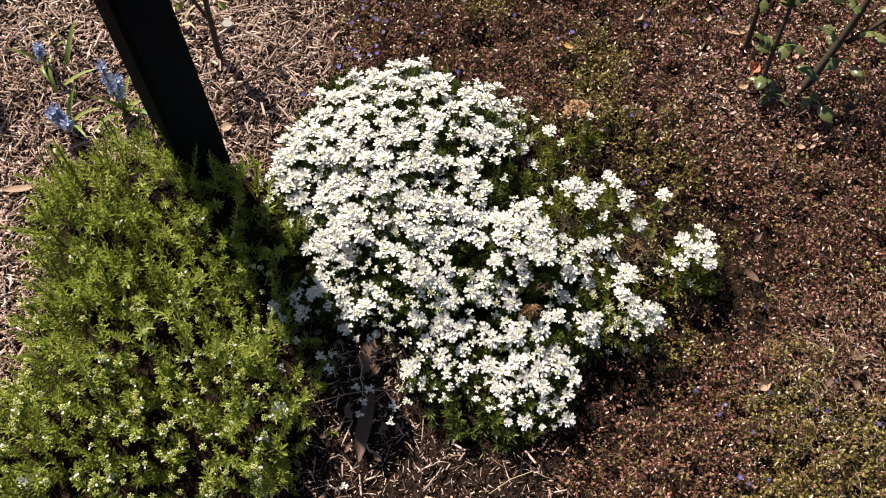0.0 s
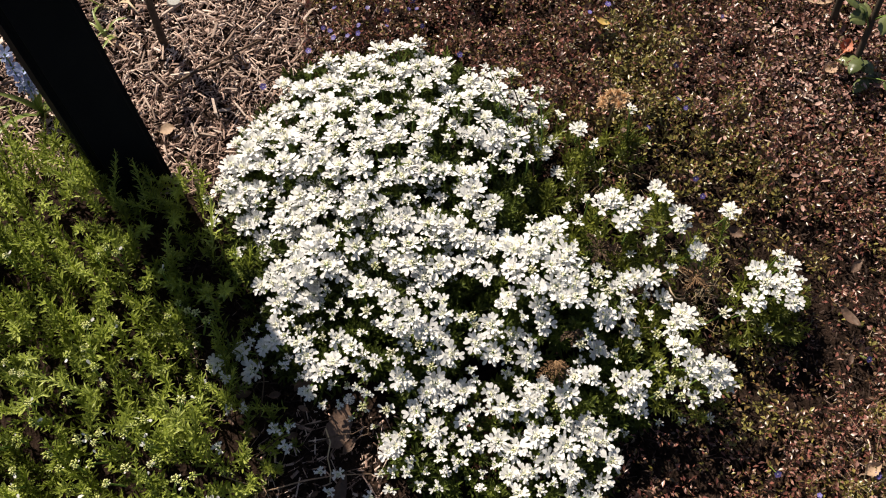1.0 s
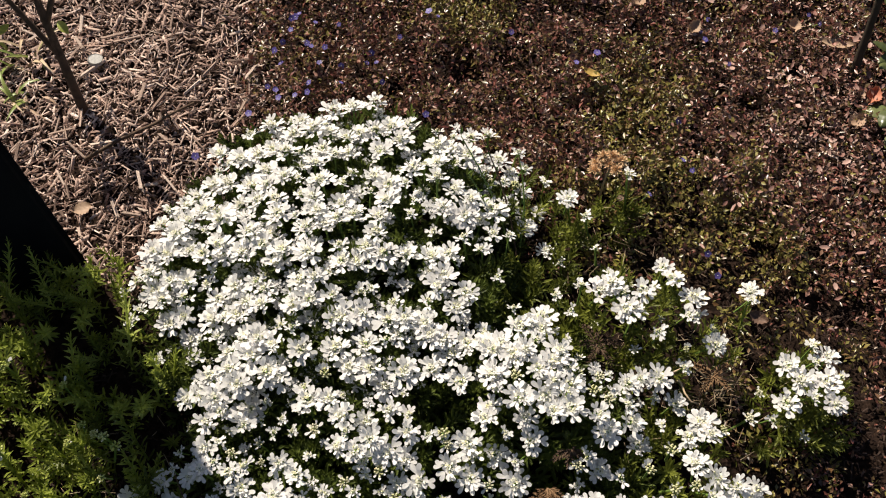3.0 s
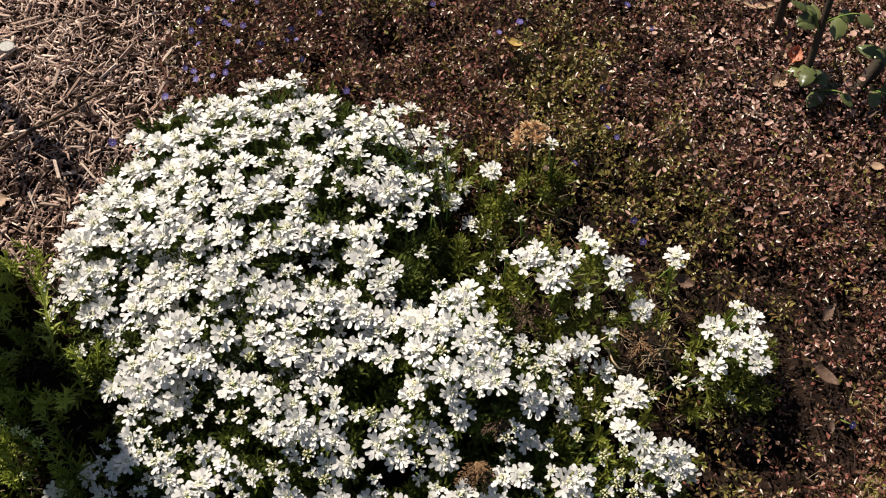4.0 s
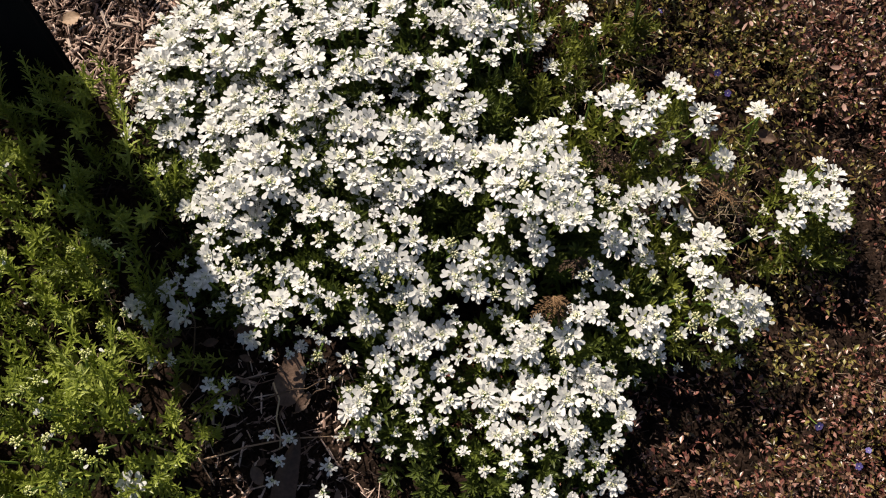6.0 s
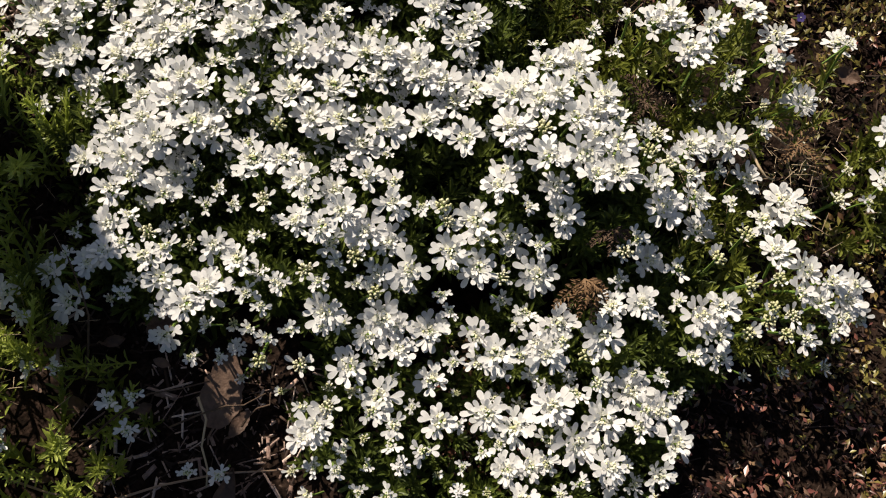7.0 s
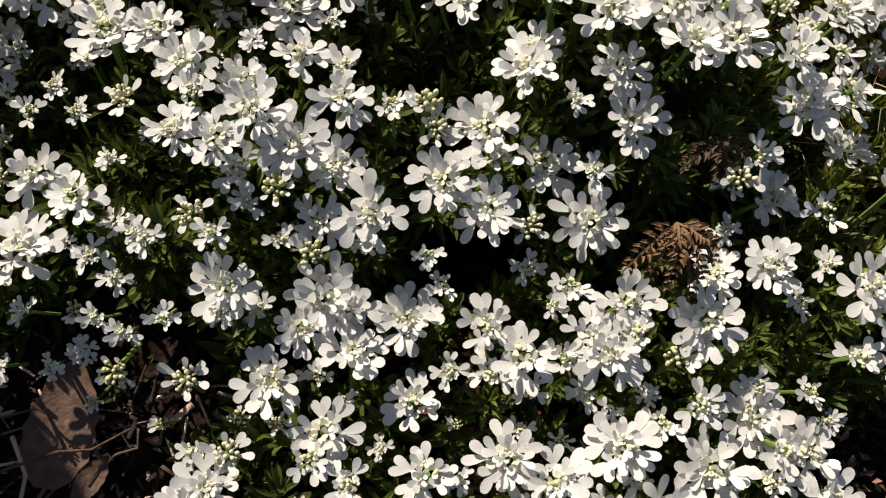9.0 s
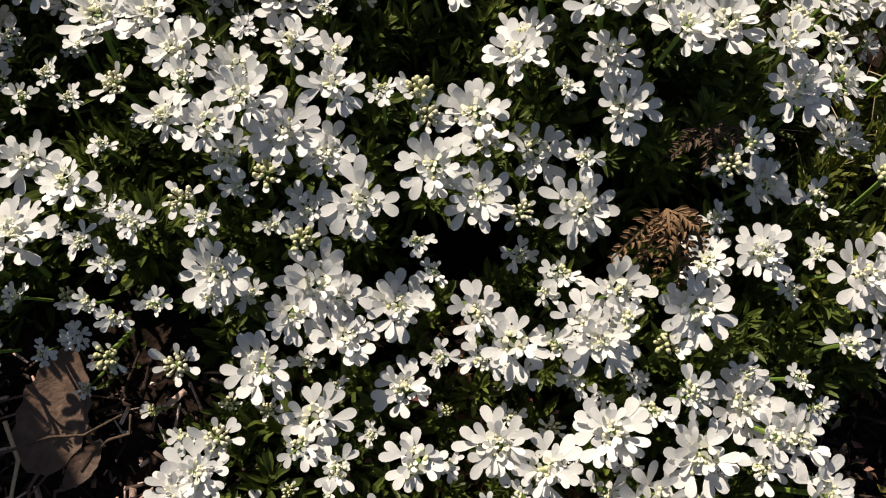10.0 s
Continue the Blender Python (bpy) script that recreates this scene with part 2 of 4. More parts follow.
def covered(x, y):
    """Where the bronze ground cover grows, 0 to 1."""
    w = 0.05 * noise.noise(Vector((x * 5, y * 5, 0.5))) + 0.03 * noise.noise(Vector((x * 14, y * 14, 1.5)))
    edge = 0.2 if y < 0.25 else (-0.02 if y < 0.8 else -0.13)
    if 0.25 <= y < 0.4:
        edge = 0.2 - (y - 0.25) / 0.15 * 0.22
    bare = 0.4 * math.exp(-(((x - 0.52) / 0.09) ** 2 + ((y - 0.83) / 0.11) ** 2))      # round the foot of the rose
    bare = max(bare, 0.42 * math.exp(-(((x - 0.62) / 0.14) ** 2 + ((y - 0.33) / 0.12) ** 2)))
    return max(0.0, min(1.0, (x + w - edge) / 0.06 + 0.5) - bare)


def tended(x, y):
    """Fades the planting out, unevenly, away from the middle of the bed."""
    d = math.hypot((x - 0.02) / 1.12, (y - 0.6) / 0.95) + 0.16 * noise.noise(Vector((x * 2.4, y * 2.4, 9.3)))
    return max(0.0, min(1.0, (1.0 - d) / 0.2))


# the ground, one sheet out to the horizon
steps = np.concatenate([-np.geomspace(400, 1.3, 22), np.linspace(-1.2, 1.2, 161), np.geomspace(1.3, 400, 22)])
gx, gy = steps, steps + 0.5
verts = [(x, y, lie(x, y) - 0.004 - 0.014 * covered(x, y) if abs(x) < 1.3 and abs(y - 0.5) < 1.3 else -0.004) for y in gy for x in gx]
w = len(gx)
faces = [(j * w + i, j * w + i + 1, (j + 1) * w + i + 1, (j + 1) * w + i) for j in range(len(gy) - 1) for i in range(w - 1)]
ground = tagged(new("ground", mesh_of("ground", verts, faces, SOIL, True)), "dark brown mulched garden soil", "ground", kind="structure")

# ---- white candytuft ----
def petal(length, width, lift, cup):
    """A rounded petal along x, narrow at its claw."""
    out = [(0.0, 0.13), (0.28, 0.30), (0.52, 0.45), (0.74, 0.50), (0.9, 0.40), (1.0, 0.16)]
    v, f = [], []
    for s, h in out:
        z = lift * s * length + cup * length * (s - s * s) * 1.4
        v += [(s * length, h * width, z + 0.10 * h * width), (s * length, 0, z), (s * length, -h * width, z + 0.10 * h * width)]
    for i in range(len(out) - 1):
        a = i * 3
        f += [(a, a + 1, a + 4, a + 3), (a + 1, a + 2, a + 5, a + 4)]
    return v, f


def placed(verts, m):
    return [m @ Vector(v) for v in verts]


def ball(r, x, y, z, tall=1.0, root=None):
    """A small rounded bud, drawn out at its foot to the root where one is given."""
    v, f = [root or (x, y, z - r * tall)], []
    for ring, (cz, cr) in enumerate(((-0.45, 0.88), (0.45, 0.88))):
        for k in range(6):
            a = math.pi / 3 * (k + 0.5 * ring)
            v.append((x + r * cr * math.cos(a), y + r * cr * math.sin(a), z + r * tall * cz))
    v.append((x, y, z + r * tall))
    for k in range(6):
        j = (k + 1) % 6
        f += [(0, 1 + j, 1 + k), (1 + k, 1 + j, 7 + k), (1 + j, 7 + j, 7 + k), (7 + k, 7 + j, 13)]
    return v, f


def welded(me):
    """Joins the corners that lie on one another."""
    bm = bmesh.new()
    bm.from_mesh(me)
    bmesh.ops.remove_doubles(bm, verts=bm.verts, dist=1e-6)
    bm.to_mesh(me)
    bm.free()
    return me


def head_meshes(seed, openness):
    """Petals, buds and stalk of one flower head about 26 mm across."""
    rng = random.Random(seed)
    petals, buds, inner = Pile(), Pile(), []
    rings = [(0.0054, rng.randint(6, 8), 0.0080, 0.0, 0.08), (0.0036, rng.randint(4, 6), 0.0058, 0.0022, 0.45), (0.0019, 4, 0.0040, 0.0038, 0.9)]
    if openness < 0.5:
        rings = [(0.0042, rng.randint(4, 5), 0.0070, 0.0, 0.1), (0.0022, rng.randint(3, 4), 0.0042, 0.002, 0.6)]
    for ring, (r, n, size, z, lift) in enumerate(rings):
        start = rng.random() * 6.28
        for k in range(n):
            if rng.random() < 0.16:
                continue
            a = start + 2 * math.pi * (k + rng.uniform(-0.25, 0.25)) / n
            rr = r * rng.uniform(0.85, 1.15)
            zz = z + rng.uniform(-0.001, 0.0012)
            here = Matrix.Translation((rr * math.cos(a), rr * math.sin(a), zz)) @ Matrix.Rotation(a, 4, "Z") @ Matrix.Rotation(rng.uniform(-0.3, 0.15), 4, "Y") @ Matrix.Rotation(rng.uniform(-0.25, 0.25), 4, "X")
            s = size * rng.uniform(0.85, 1.12)
            for side in (-1, 1):
                v, f = petal(s * rng.uniform(0.82, 1.12), s * rng.uniform(0.42, 0.53), lift + rng.uniform(-0.25, 0.34), rng.uniform(-0.12, 0.22))
                petals.add(placed(v, here @ Matrix.Rotation(side * rng.uniform(0.3, 0.52), 4, "Z")), f)
                v, f = petal(s * rng.uniform(0.42, 0.58), s * rng.uniform(0.36, 0.46), lift + rng.uniform(0.1, 0.5), 0.1)
                if ring:
                    inner += range(len(petals.f), len(petals.f) + len(f))
                petals.add(placed(v, here @ Matrix.Rotation(side * rng.uniform(1.7, 2.5), 4, "Z")), f)
            if k % 3 == 0:
                buds.add(*ball(0.0008, rr * math.cos(a), rr * math.sin(a), zz + 0.0008))
    for k in range(rng.randint(6, 10)):
        a, d = rng.random() * 6.28, 0.0040 * math.sqrt(rng.random())
        buds.add(*ball(rng.uniform(0.0006, 0.0011), d * math.cos(a), d * math.sin(a), 0.0052 - d * 0.7, 1.15))
    bend = rng.uniform(-0.006, 0.006)
    stalk = Pile().add(*tube([(bend, bend * 0.4, -0.032), (bend * 0.5, 0, -0.014), (0, 0, 0.002)], [0.0011, 0.001, 0.0012], 5))
    for k in range(7):
        a = rng.random() * 6.28
        stalk.add(*tube([(0, 0, -0.006), (0.0028 * math.cos(a), 0.0028 * math.sin(a), -0.002), (0.0052 * math.cos(a), 0.0052 * math.sin(a), 0.0)], [0.0005, 0.0004, 0.0004], 4))
    top = petals.mesh("flower_head", PETAL, True)
    top.materials.append(CREAM)
    for i in inner:
        top.polygons[i].material_index = 1
    return top, buds.mesh("flower_centre", BUD, True), stalk.mesh("stalk", STALK)


def bud_head_meshes(seed, mat=GREEN_BUD, first=True):
    """A young head: a knob of round cream buds, a few first petals."""
    rng = random.Random(seed)
    buds = Pile()
    for k in range(22):
        z = 1 - (k + 0.5) / 22 * 1.1
        a = k * 2.4 + rng.uniform(-0.4, 0.4)
        r = math.sqrt(max(0.0, 1 - z * z)) * 0.0042 * rng.uniform(0.8, 1.15)
        buds.add(*ball(rng.uniform(0.0005, 0.0011), r * math.cos(a), r * math.sin(a), z * 0.0026 + rng.uniform(-0.0004, 0.0004), 1.3, (0, 0, -0.001)))
    stalk = Pile().add(*tube([(0.003, 0, -0.03), (0.001, 0, -0.012), (0, 0, 0)], [0.0011, 0.001, 0.0014], 5))
    petals = Pile()
    for k in range(rng.randint(4, 8) if first else 1):
        size = rng.uniform(0.0025, 0.0055)
        v, f = petal(size, size * 0.55, rng.uniform(0.1, 0.9), 0.1)
        petals.add(placed(v, Matrix.Rotation(rng.random() * 6.28, 4, "Z") @ Matrix.Translation((rng.uniform(0.0028, 0.0042), 0, 0))), f)
    return welded(buds.mesh("bud_head", mat, True)), petals.mesh("first_petals", PETAL, True), stalk.mesh("stalk", STALK)


def shoot_mesh(name, seed, mat, tall, leaf, count, slim=(0.17, 0.25), raised=(0.25, 0.7)):
    """A leafy stem: narrow leaves in a spiral, crowding to a rosette at the tip."""
    rng = random.Random(seed)
    pile = Pile()
    bx, by = rng.uniform(-0.2, 0.2) * tall, rng.uniform(-0.2, 0.2) * tall
    v, f = tube([(bx * k / 11, by * k / 11, tall * k / 11) for k in range(12)], [0.0009] * 12, 4)
    for k in range(12):
        v[4 * k] = Vector((bx * k / 11, by * k / 11, tall * k / 11)) + Vector((0.0009, 0, 0))
    pile.add(v, f)
    for k in range(count):
        s = (k / (count - 1)) ** 0.75
        knot = round(s * 11)
        a = k * 2.4 + rng.uniform(-0.3, 0.3)
        L = leaf * (1 - 0.45 * s ** 3) * rng.uniform(0.75, 1.2)
        v, f = blade(L, L * rng.uniform(*slim), 0.2, rng.uniform(-0.2, 0.5))
        m = Matrix.Translation((bx * s, by * s, tall * s)) @ Matrix.Rotation(a, 4, "Z") @ Matrix.Rotation(-rng.uniform(*raised) - 0.5 * s ** 3, 4, "Y")
        v = placed(v, m)
        v[0] = Vector((bx * knot / 11, by * knot / 11, tall * knot / 11)) + Vector((0.0009, 0, 0))
        pile.add(v, f)
    return welded(pile.mesh(name, mat))


HEADS = [head_meshes(s, 1.0) for s in range(9)] + [head_meshes(30 + s, 0.3) for s in range(4)]
BUD_HEADS = [bud_head_meshes(60 + s) for s in range(4)]
YELLOW_HEADS = [bud_head_meshes(70 + s, YELLOW_BUD, False) for s in range(4)]
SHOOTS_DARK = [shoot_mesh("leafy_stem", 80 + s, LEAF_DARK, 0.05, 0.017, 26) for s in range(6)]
SHOOTS_LIGHT = [shoot_mesh("leafy_stem", 100 + s, LEAF_LIGHT, 0.074, 0.0125, 40, (0.13, 0.2), (0.3, 0.95)) for s in range(7)]
SHOOTS_LIT = [shoot_mesh("leafy_stem", 120 + s, LEAF_LIT, 0.056, 0.0145, 30, (0.14, 0.21), (0.3, 0.85)) for s in range(5)]


def slope(blobs, x, y, d=0.012):
    """The mound's outward normal."""
    return Vector((dome(blobs, x - d, y) - dome(blobs, x + d, y), dome(blobs, x, y - d) - dome(blobs, x, y + d), 2 * d))


def grow_head(plant, x, y, z, rng, blobs, size=1.0, young=False):
    n = slope(blobs, x, y).normalized()
    n = n * 0.45 + Vector((0, -0.12 + 0.45 * max(0.0, min(1.0, (y - 0.42) / 0.3)), 1)) + Vector((rng.gauss(0, 0.16), rng.gauss(0, 0.16), 0))
    m = Matrix.Translation((x, y, z)) @ turn_to(n, rng.random() * 6.28) @ Matrix.Scale(size, 4)
    top, small, stem = rng.choice(YELLOW_HEADS if plant is green_plant else BUD_HEADS) if young else rng.choice(HEADS[:9] if size > 1.04 else HEADS if size > 0.8 else HEADS[9:])
    head = part("bud_head" if young else "flower_head", top, plant, m)
    part("first_petals" if young else "flower_centre", small, head, None, "" if young else "pale green and cream centre")
    part("stalk", stem, head)


# dark hollows between the shoots of the front plant: x, y, radius
HOLLOWS = [(-0.067, 0.405, 0.02), (-0.039, 0.405, 0.018), (-0.072, 0.385, 0.016), (-0.02, 0.453, 0.014), (-0.061, 0.432, 0.016), (0.077, 0.486, 0.014), (0.154, 0.45, 0.014)]


def grow_shoots(plant, shoots, blobs, count, rng, depth=0.012, size=(0.8, 1.25), extra="foliage", joined=0, mat=None, ragged=0.006, splay=0.7, gaps=-1.0):
    """Leafy stems under the heads: 290 of them parts, the rest one joined part."""
    x0, x1 = min(b[0] - b[2] for b in blobs), max(b[0] + b[2] for b in blobs)
    y0, y1 = min(b[1] - b[3] for b in blobs), max(b[1] + b[3] for b in blobs)
    spots = []
    while len(spots) < count + joined:
        x, y = rng.uniform(x0, x1), rng.uniform(y0, y1)
        h = dome(blobs, x, y)
        if any((x - a) ** 2 + (y - b) ** 2 < r * r for a, b, r in HOLLOWS) and rng.random() < 0.8:
            continue
        if h > 0.0 and noise.noise(Vector((x * 34, y * 34, 4.4))) > gaps:
            spots.append((x, y, h))
    rest = Pile()
    for i, (x, y, h) in enumerate(spots):
        n = slope(blobs, x, y).normalized() * splay + Vector((rng.gauss(0, 0.3), rng.gauss(0, 0.3), 0.9))
        s = rng.uniform(*size)
        top = h - depth + rng.gauss(0, ragged) + 2 * ragged * noise.noise(Vector((x * 15, y * 15, 7.7)))
        lean = n.normalized()
        foot = Vector((x, y, max(0.0, top))) - lean * 0.05 * s
        me = rng.choice(shoots)
        m = Matrix.Translation(foot) @ turn_to(lean, rng.random() * 6.28) @ Matrix.Scale(s, 4)
        if i < count:
            part("leafy_stem", me, plant, m)
        else:
            v = np.empty(len(me.vertices) * 3)
            me.vertices.foreach_get("co", v)
            v = v.reshape(-1, 3) @ np.array(m.to_3x3()).T + np.array(m.translation)
            rest.add(v, [tuple(p.vertices) for p in me.polygons])
    if rest.count:
        tagged(part(extra, rest.mesh(extra, mat or shoots[0].materials[0]), plant), kind="stuff")


rng = random.Random(5)
heads = []


def room_for(x, y, gap):
    return all((x - a) ** 2 + (y - b) ** 2 > gap * gap for a, b in heads)


def heads_at(plant, size, below, young, places):
    blobs = BUDDING if plant is green_plant else WHITE
    for x, y in places:
        x, y = x / 1000, y / 1000
        heads.append((x, y))
        z = max(0.042, dome(blobs, x, y) - below + 0.004)
        grown = size * (1.15 if plant is back_plant else 1.06)
        grow_head(plant, x, y, z + rng.gauss(0, 0.002), rng, blobs, grown * rng.uniform(0.94, 1.08), young)


# places where few flowers stand and leaves or shade show: x, y, radius
GAPS = [(0.118, 0.606, 0.034), (0.162, 0.606, 0.045), (0.195, 0.610, 0.04), (0.152, 0.676, 0.03), (0.196, 0.672, 0.045), (0.209, 0.64, 0.05), (0.07, 0.576, 0.02), (0.034, 0.596, 0.018),
        (0.09, 0.658, 0.02), (0.02, 0.706, 0.016), (0.07, 0.5, 0.026), (0.11, 0.503, 0.024), (-0.018, 0.443, 0.026), (0.104, 0.454, 0.02), (0.181, 0.376, 0.016), (0.22, 0.382, 0.018), (-0.065, 0.464, 0.018)]


def gap_at(x, y):
    return any((x - a) ** 2 + (y - b) ** 2 < r * r for a, b, r in GAPS)


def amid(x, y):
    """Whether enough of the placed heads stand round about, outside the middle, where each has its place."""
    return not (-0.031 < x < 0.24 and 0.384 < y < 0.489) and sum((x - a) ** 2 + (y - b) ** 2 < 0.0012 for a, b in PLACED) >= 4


def fill(plant, blobs, count, gap, young, size=(0.5, 0.8)):
    """More, smaller heads where there is room between the others."""
    x0, x1 = min(b[0] - b[2] for b in blobs), max(b[0] + b[2] for b in blobs)
    y0, y1 = min(b[1] - b[3] for b in blobs), max(b[1] + b[3] for b in blobs)
    made = 0
    for _ in range(20000):
        x, y = rng.uniform(x0, x1), rng.uniform(y0, y1)
        h = dome(blobs, x, y)
        if made >= count:
            break
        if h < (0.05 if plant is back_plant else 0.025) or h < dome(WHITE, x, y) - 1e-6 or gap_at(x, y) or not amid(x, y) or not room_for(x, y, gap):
            continue
        heads.append((x, y))
        made += 1
        grow_head(plant, x, y, h - rng.uniform(0.004, 0.026), rng, blobs, rng.uniform(*size), rng.random() < young)


def small_flowers(plant, blobs, count, gap, size):
    """The many half-hidden heads lower down between the others, as one part."""
    rest, made = Pile(), 0
    for _ in range(30000):
        x = rng.uniform(min(b[0] - b[2] for b in blobs), max(b[0] + b[2] for b in blobs))
        y = rng.uniform(min(b[1] - b[3] for b in blobs), max(b[1] + b[3] for b in blobs))
        h = dome(blobs, x, y)
        if made >= count:
            break
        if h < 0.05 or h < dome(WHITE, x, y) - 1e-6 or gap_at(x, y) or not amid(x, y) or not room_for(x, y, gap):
            continue
        heads.append((x, y))
        made += 1
        n = slope(blobs, x, y).normalized() * 0.5 + Vector((rng.gauss(0, 0.25), rng.gauss(0, 0.25), 1))
        m = Matrix.Translation((x, y, h - rng.uniform(0.006, 0.02))) @ turn_to(n, rng.random() * 6.28) @ Matrix.Scale(rng.uniform(*size), 4)
        me = rng.choice(HEADS)[0]
        v = np.empty(len(me.vertices) * 3)
        me.vertices.foreach_get("co", v)
        rest.add(v.reshape(-1, 3) @ np.array(m.to_3x3()).T + np.array(m.translation), [tuple(p.vertices) for p in me.polygons])
    tagged(part("bloom", rest.mesh("bloom", PETAL, True), plant), kind="stuff")


WHITE_GROUP = "white candytuft plants"
back_plant = thing("candytuft", Matrix.Identity(4), "dense mound of white candytuft in full bloom on mulch", "flowering plant", WHITE_GROUP)
front_plant = thing("candytuft", Matrix.Identity(4), "spreading white candytuft in bloom with dark gaps of foliage", "flowering plant", WHITE_GROUP)
side_plant = thing("candytuft", Matrix.Identity(4), "loose white candytuft sprigs with bare green stems", "flowering plant", WHITE_GROUP)
green_plant = thing("candytuft", Matrix.Identity(4), "yellow-green candytuft still in bud beside the black post", "flowering plant")
# flower heads: plant, size, how far below the mound's top, whether still in bud, places in millimetres
heads_at(back_plant, 1.04, 0.0, False, [(-106, 567), (-99, 549), (-53, 550), (-22, 550), (5, 551), (-85, 533), (-10, 531), (9, 529), (39, 526), (65, 528), (-111, 521), (-31, 826), (-95, 809), (-50, 796), (-78, 767), (-125, 769), (-111, 732), (-153, 746), (-40, 725), (-169, 728), (-80, 689), (13, 787), (39, 773), (19, 759), (76, 761), (107, 753), (27, 716), (128, 689), (100, 679), (-182, 679), (-139, 693), (-137, 663), (-188, 657), (-49, 643), (-108, 605), (-47, 597), (-18, 579), (-142, 592), (-94, 564), (22, 640), (-4, 633), (67, 635), (26, 574), (60, 570)])
heads_at(back_plant, 1.04, 0.012, False, [(-123, 714), (-87, 671), (-81, 641)])
heads_at(back_plant, 0.64, 0.012, False, [(48, 550)])
heads_at(back_plant, 0.88, 0.0, False, [(-121, 555), (-81, 557), (37, 561), (64, 558), (-139, 533), (-120, 538), (-76, 528), (-146, 517), (-131, 511), (77, 555), (83, 542), (98, 550), (-10, 823), (13, 830), (-71, 790), (-33, 789), (-15, 781), (-116, 795), (-39, 767), (-91, 773), (-61, 763), (-150, 780), (-107, 770), (-46, 747), (-96, 746), (-77, 735), (-94, 728), (-138, 744), (-18, 721), (-47, 702), (-84, 708), (-178, 720), (-102, 709), (-157, 709), (-145, 707), (-193, 709), (-180, 701), (-42, 685), (-18, 696), (30, 791), (48, 794), (-1, 785), (-13, 760), (-27, 759), (113, 789)])
heads_at(back_plant, 0.88, 0.0, False, [(132, 802), (90, 759), (77, 737), (95, 738), (140, 759), (52, 731), (75, 718), (13, 729), (91, 706), (106, 695), (78, 685), (26, 696), (18, 678), (-6, 683), (-22, 678), (-198, 693), (-171, 695), (-107, 672), (-74, 649), (-94, 658), (-167, 661), (-203, 662), (-152, 654), (-113, 653), (-133, 652), (-52, 670), (-31, 626), (-20, 650), (-17, 634), (-206, 639), (-218, 636), (-184, 632), (-167, 629), (-148, 628), (-99, 621), (-120, 621), (-137, 613), (-198, 622), (-169, 615), (-190, 611), (-93, 598), (-117, 593), (-91, 614), (-57, 617), (-42, 618)])
heads_at(back_plant, 0.88, 0.0, False, [(-62, 595), (-26, 601), (-183, 590), (-169, 596), (-128, 595), (-34, 672), (15, 663), (6, 649), (44, 638), (84, 636), (78, 613), (72, 603), (0, 606), (31, 592), (2, 583), (41, 574), (97, 595), (89, 582), (63, 588), (98, 654), (126, 661)])
heads_at(back_plant, 0.64, 0.0, False, [(-151, 570), (-136, 573), (24, 555), (-220, 596), (-188, 554), (-75, 810), (-138, 767), (-150, 760), (-62, 730), (-59, 710), (-63, 683), (77, 785), (94, 783), (63, 739), (-10, 735), (44, 717), (10, 708), (52, 696), (140, 700), (48, 681), (154, 745), (169, 761), (170, 689), (-154, 681), (-142, 639), (-231, 629), (-62, 570), (-211, 604), (10, 607), (128, 613), (143, 661), (142, 585), (114, 642)])
heads_at(back_plant, 1.0, 0.0, True, [(-31, 527), (156, 734)])
heads_at(front_plant, 1.04, 0.0, False, [(-46, 504), (-125, 500), (119, 537), (135, 531), (176, 531), (90, 515), (117, 514), (138, 491), (160, 492), (182, 481), (-104, 432), (-75, 423), (13, 375), (106, 379), (138, 377), (140, 345), (209, 340), (171, 335), (154, 321), (217, 320), (205, 266), (143, 559), (165, 570), (170, 522), (183, 502)])
heads_at(front_plant, 1.04, 0.012, False, [(21, 514), (32, 356), (100, 343), (118, 334), (193, 354), (-165, 423)])
heads_at(front_plant, 0.88, 0.012, False, [(26, 492), (43, 488), (5, 485), (-101, 506), (114, 491), (144, 478), (27, 346), (40, 337), (66, 366), (70, 339), (139, 325), (111, 308), (126, 309), (119, 289), (172, 283), (210, 302), (136, 311), (-203, 429), (-178, 443), (-103, 399)])
heads_at(front_plant, 0.64, 0.012, False, [(-62, 483), (-42, 412), (-51, 421), (-49, 399), (130, 366), (193, 365), (224, 352), (108, 324), (96, 320), (18, 297), (81, 337)])
heads_at(front_plant, 0.88, 0.0, False, [(-50, 516), (-27, 504), (-16, 488), (-139, 491), (-105, 487), (-138, 468), (-102, 451), (-115, 445), (-139, 448), (-71, 451), (-55, 440), (113, 558), (156, 542), (156, 516), (182, 517), (169, 504), (179, 492), (166, 478), (109, 479), (253, 517), (238, 491), (-86, 413), (44, 383), (-8, 337), (-15, 331), (58, 320), (232, 373), (121, 378), (96, 376), (156, 352)])
heads_at(front_plant, 0.88, 0.0, False, [(168, 357), (196, 330), (172, 306), (192, 282), (145, 260), (198, 341), (-149, 444), (153, 562), (112, 545), (127, 544), (238, 508), (146, 533), (163, 556)])
heads_at(front_plant, 0.64, 0.0, False, [(-55, 498), (-78, 480), (-125, 472), (-129, 454), (119, 501), (-32, 424), (-129, 423), (-38, 392), (38, 324), (-87, 385), (79, 376), (109, 368), (209, 360), (98, 278), (4, 310), (154, 297), (141, 291), (184, 272)])
heads_at(front_plant, 1.0, 0.0, True, [(-40, 479), (-114, 462), (136, 512), (211, 511), (219, 493), (204, 498), (-43, 380), (-18, 377), (-1, 348), (162, 375)])
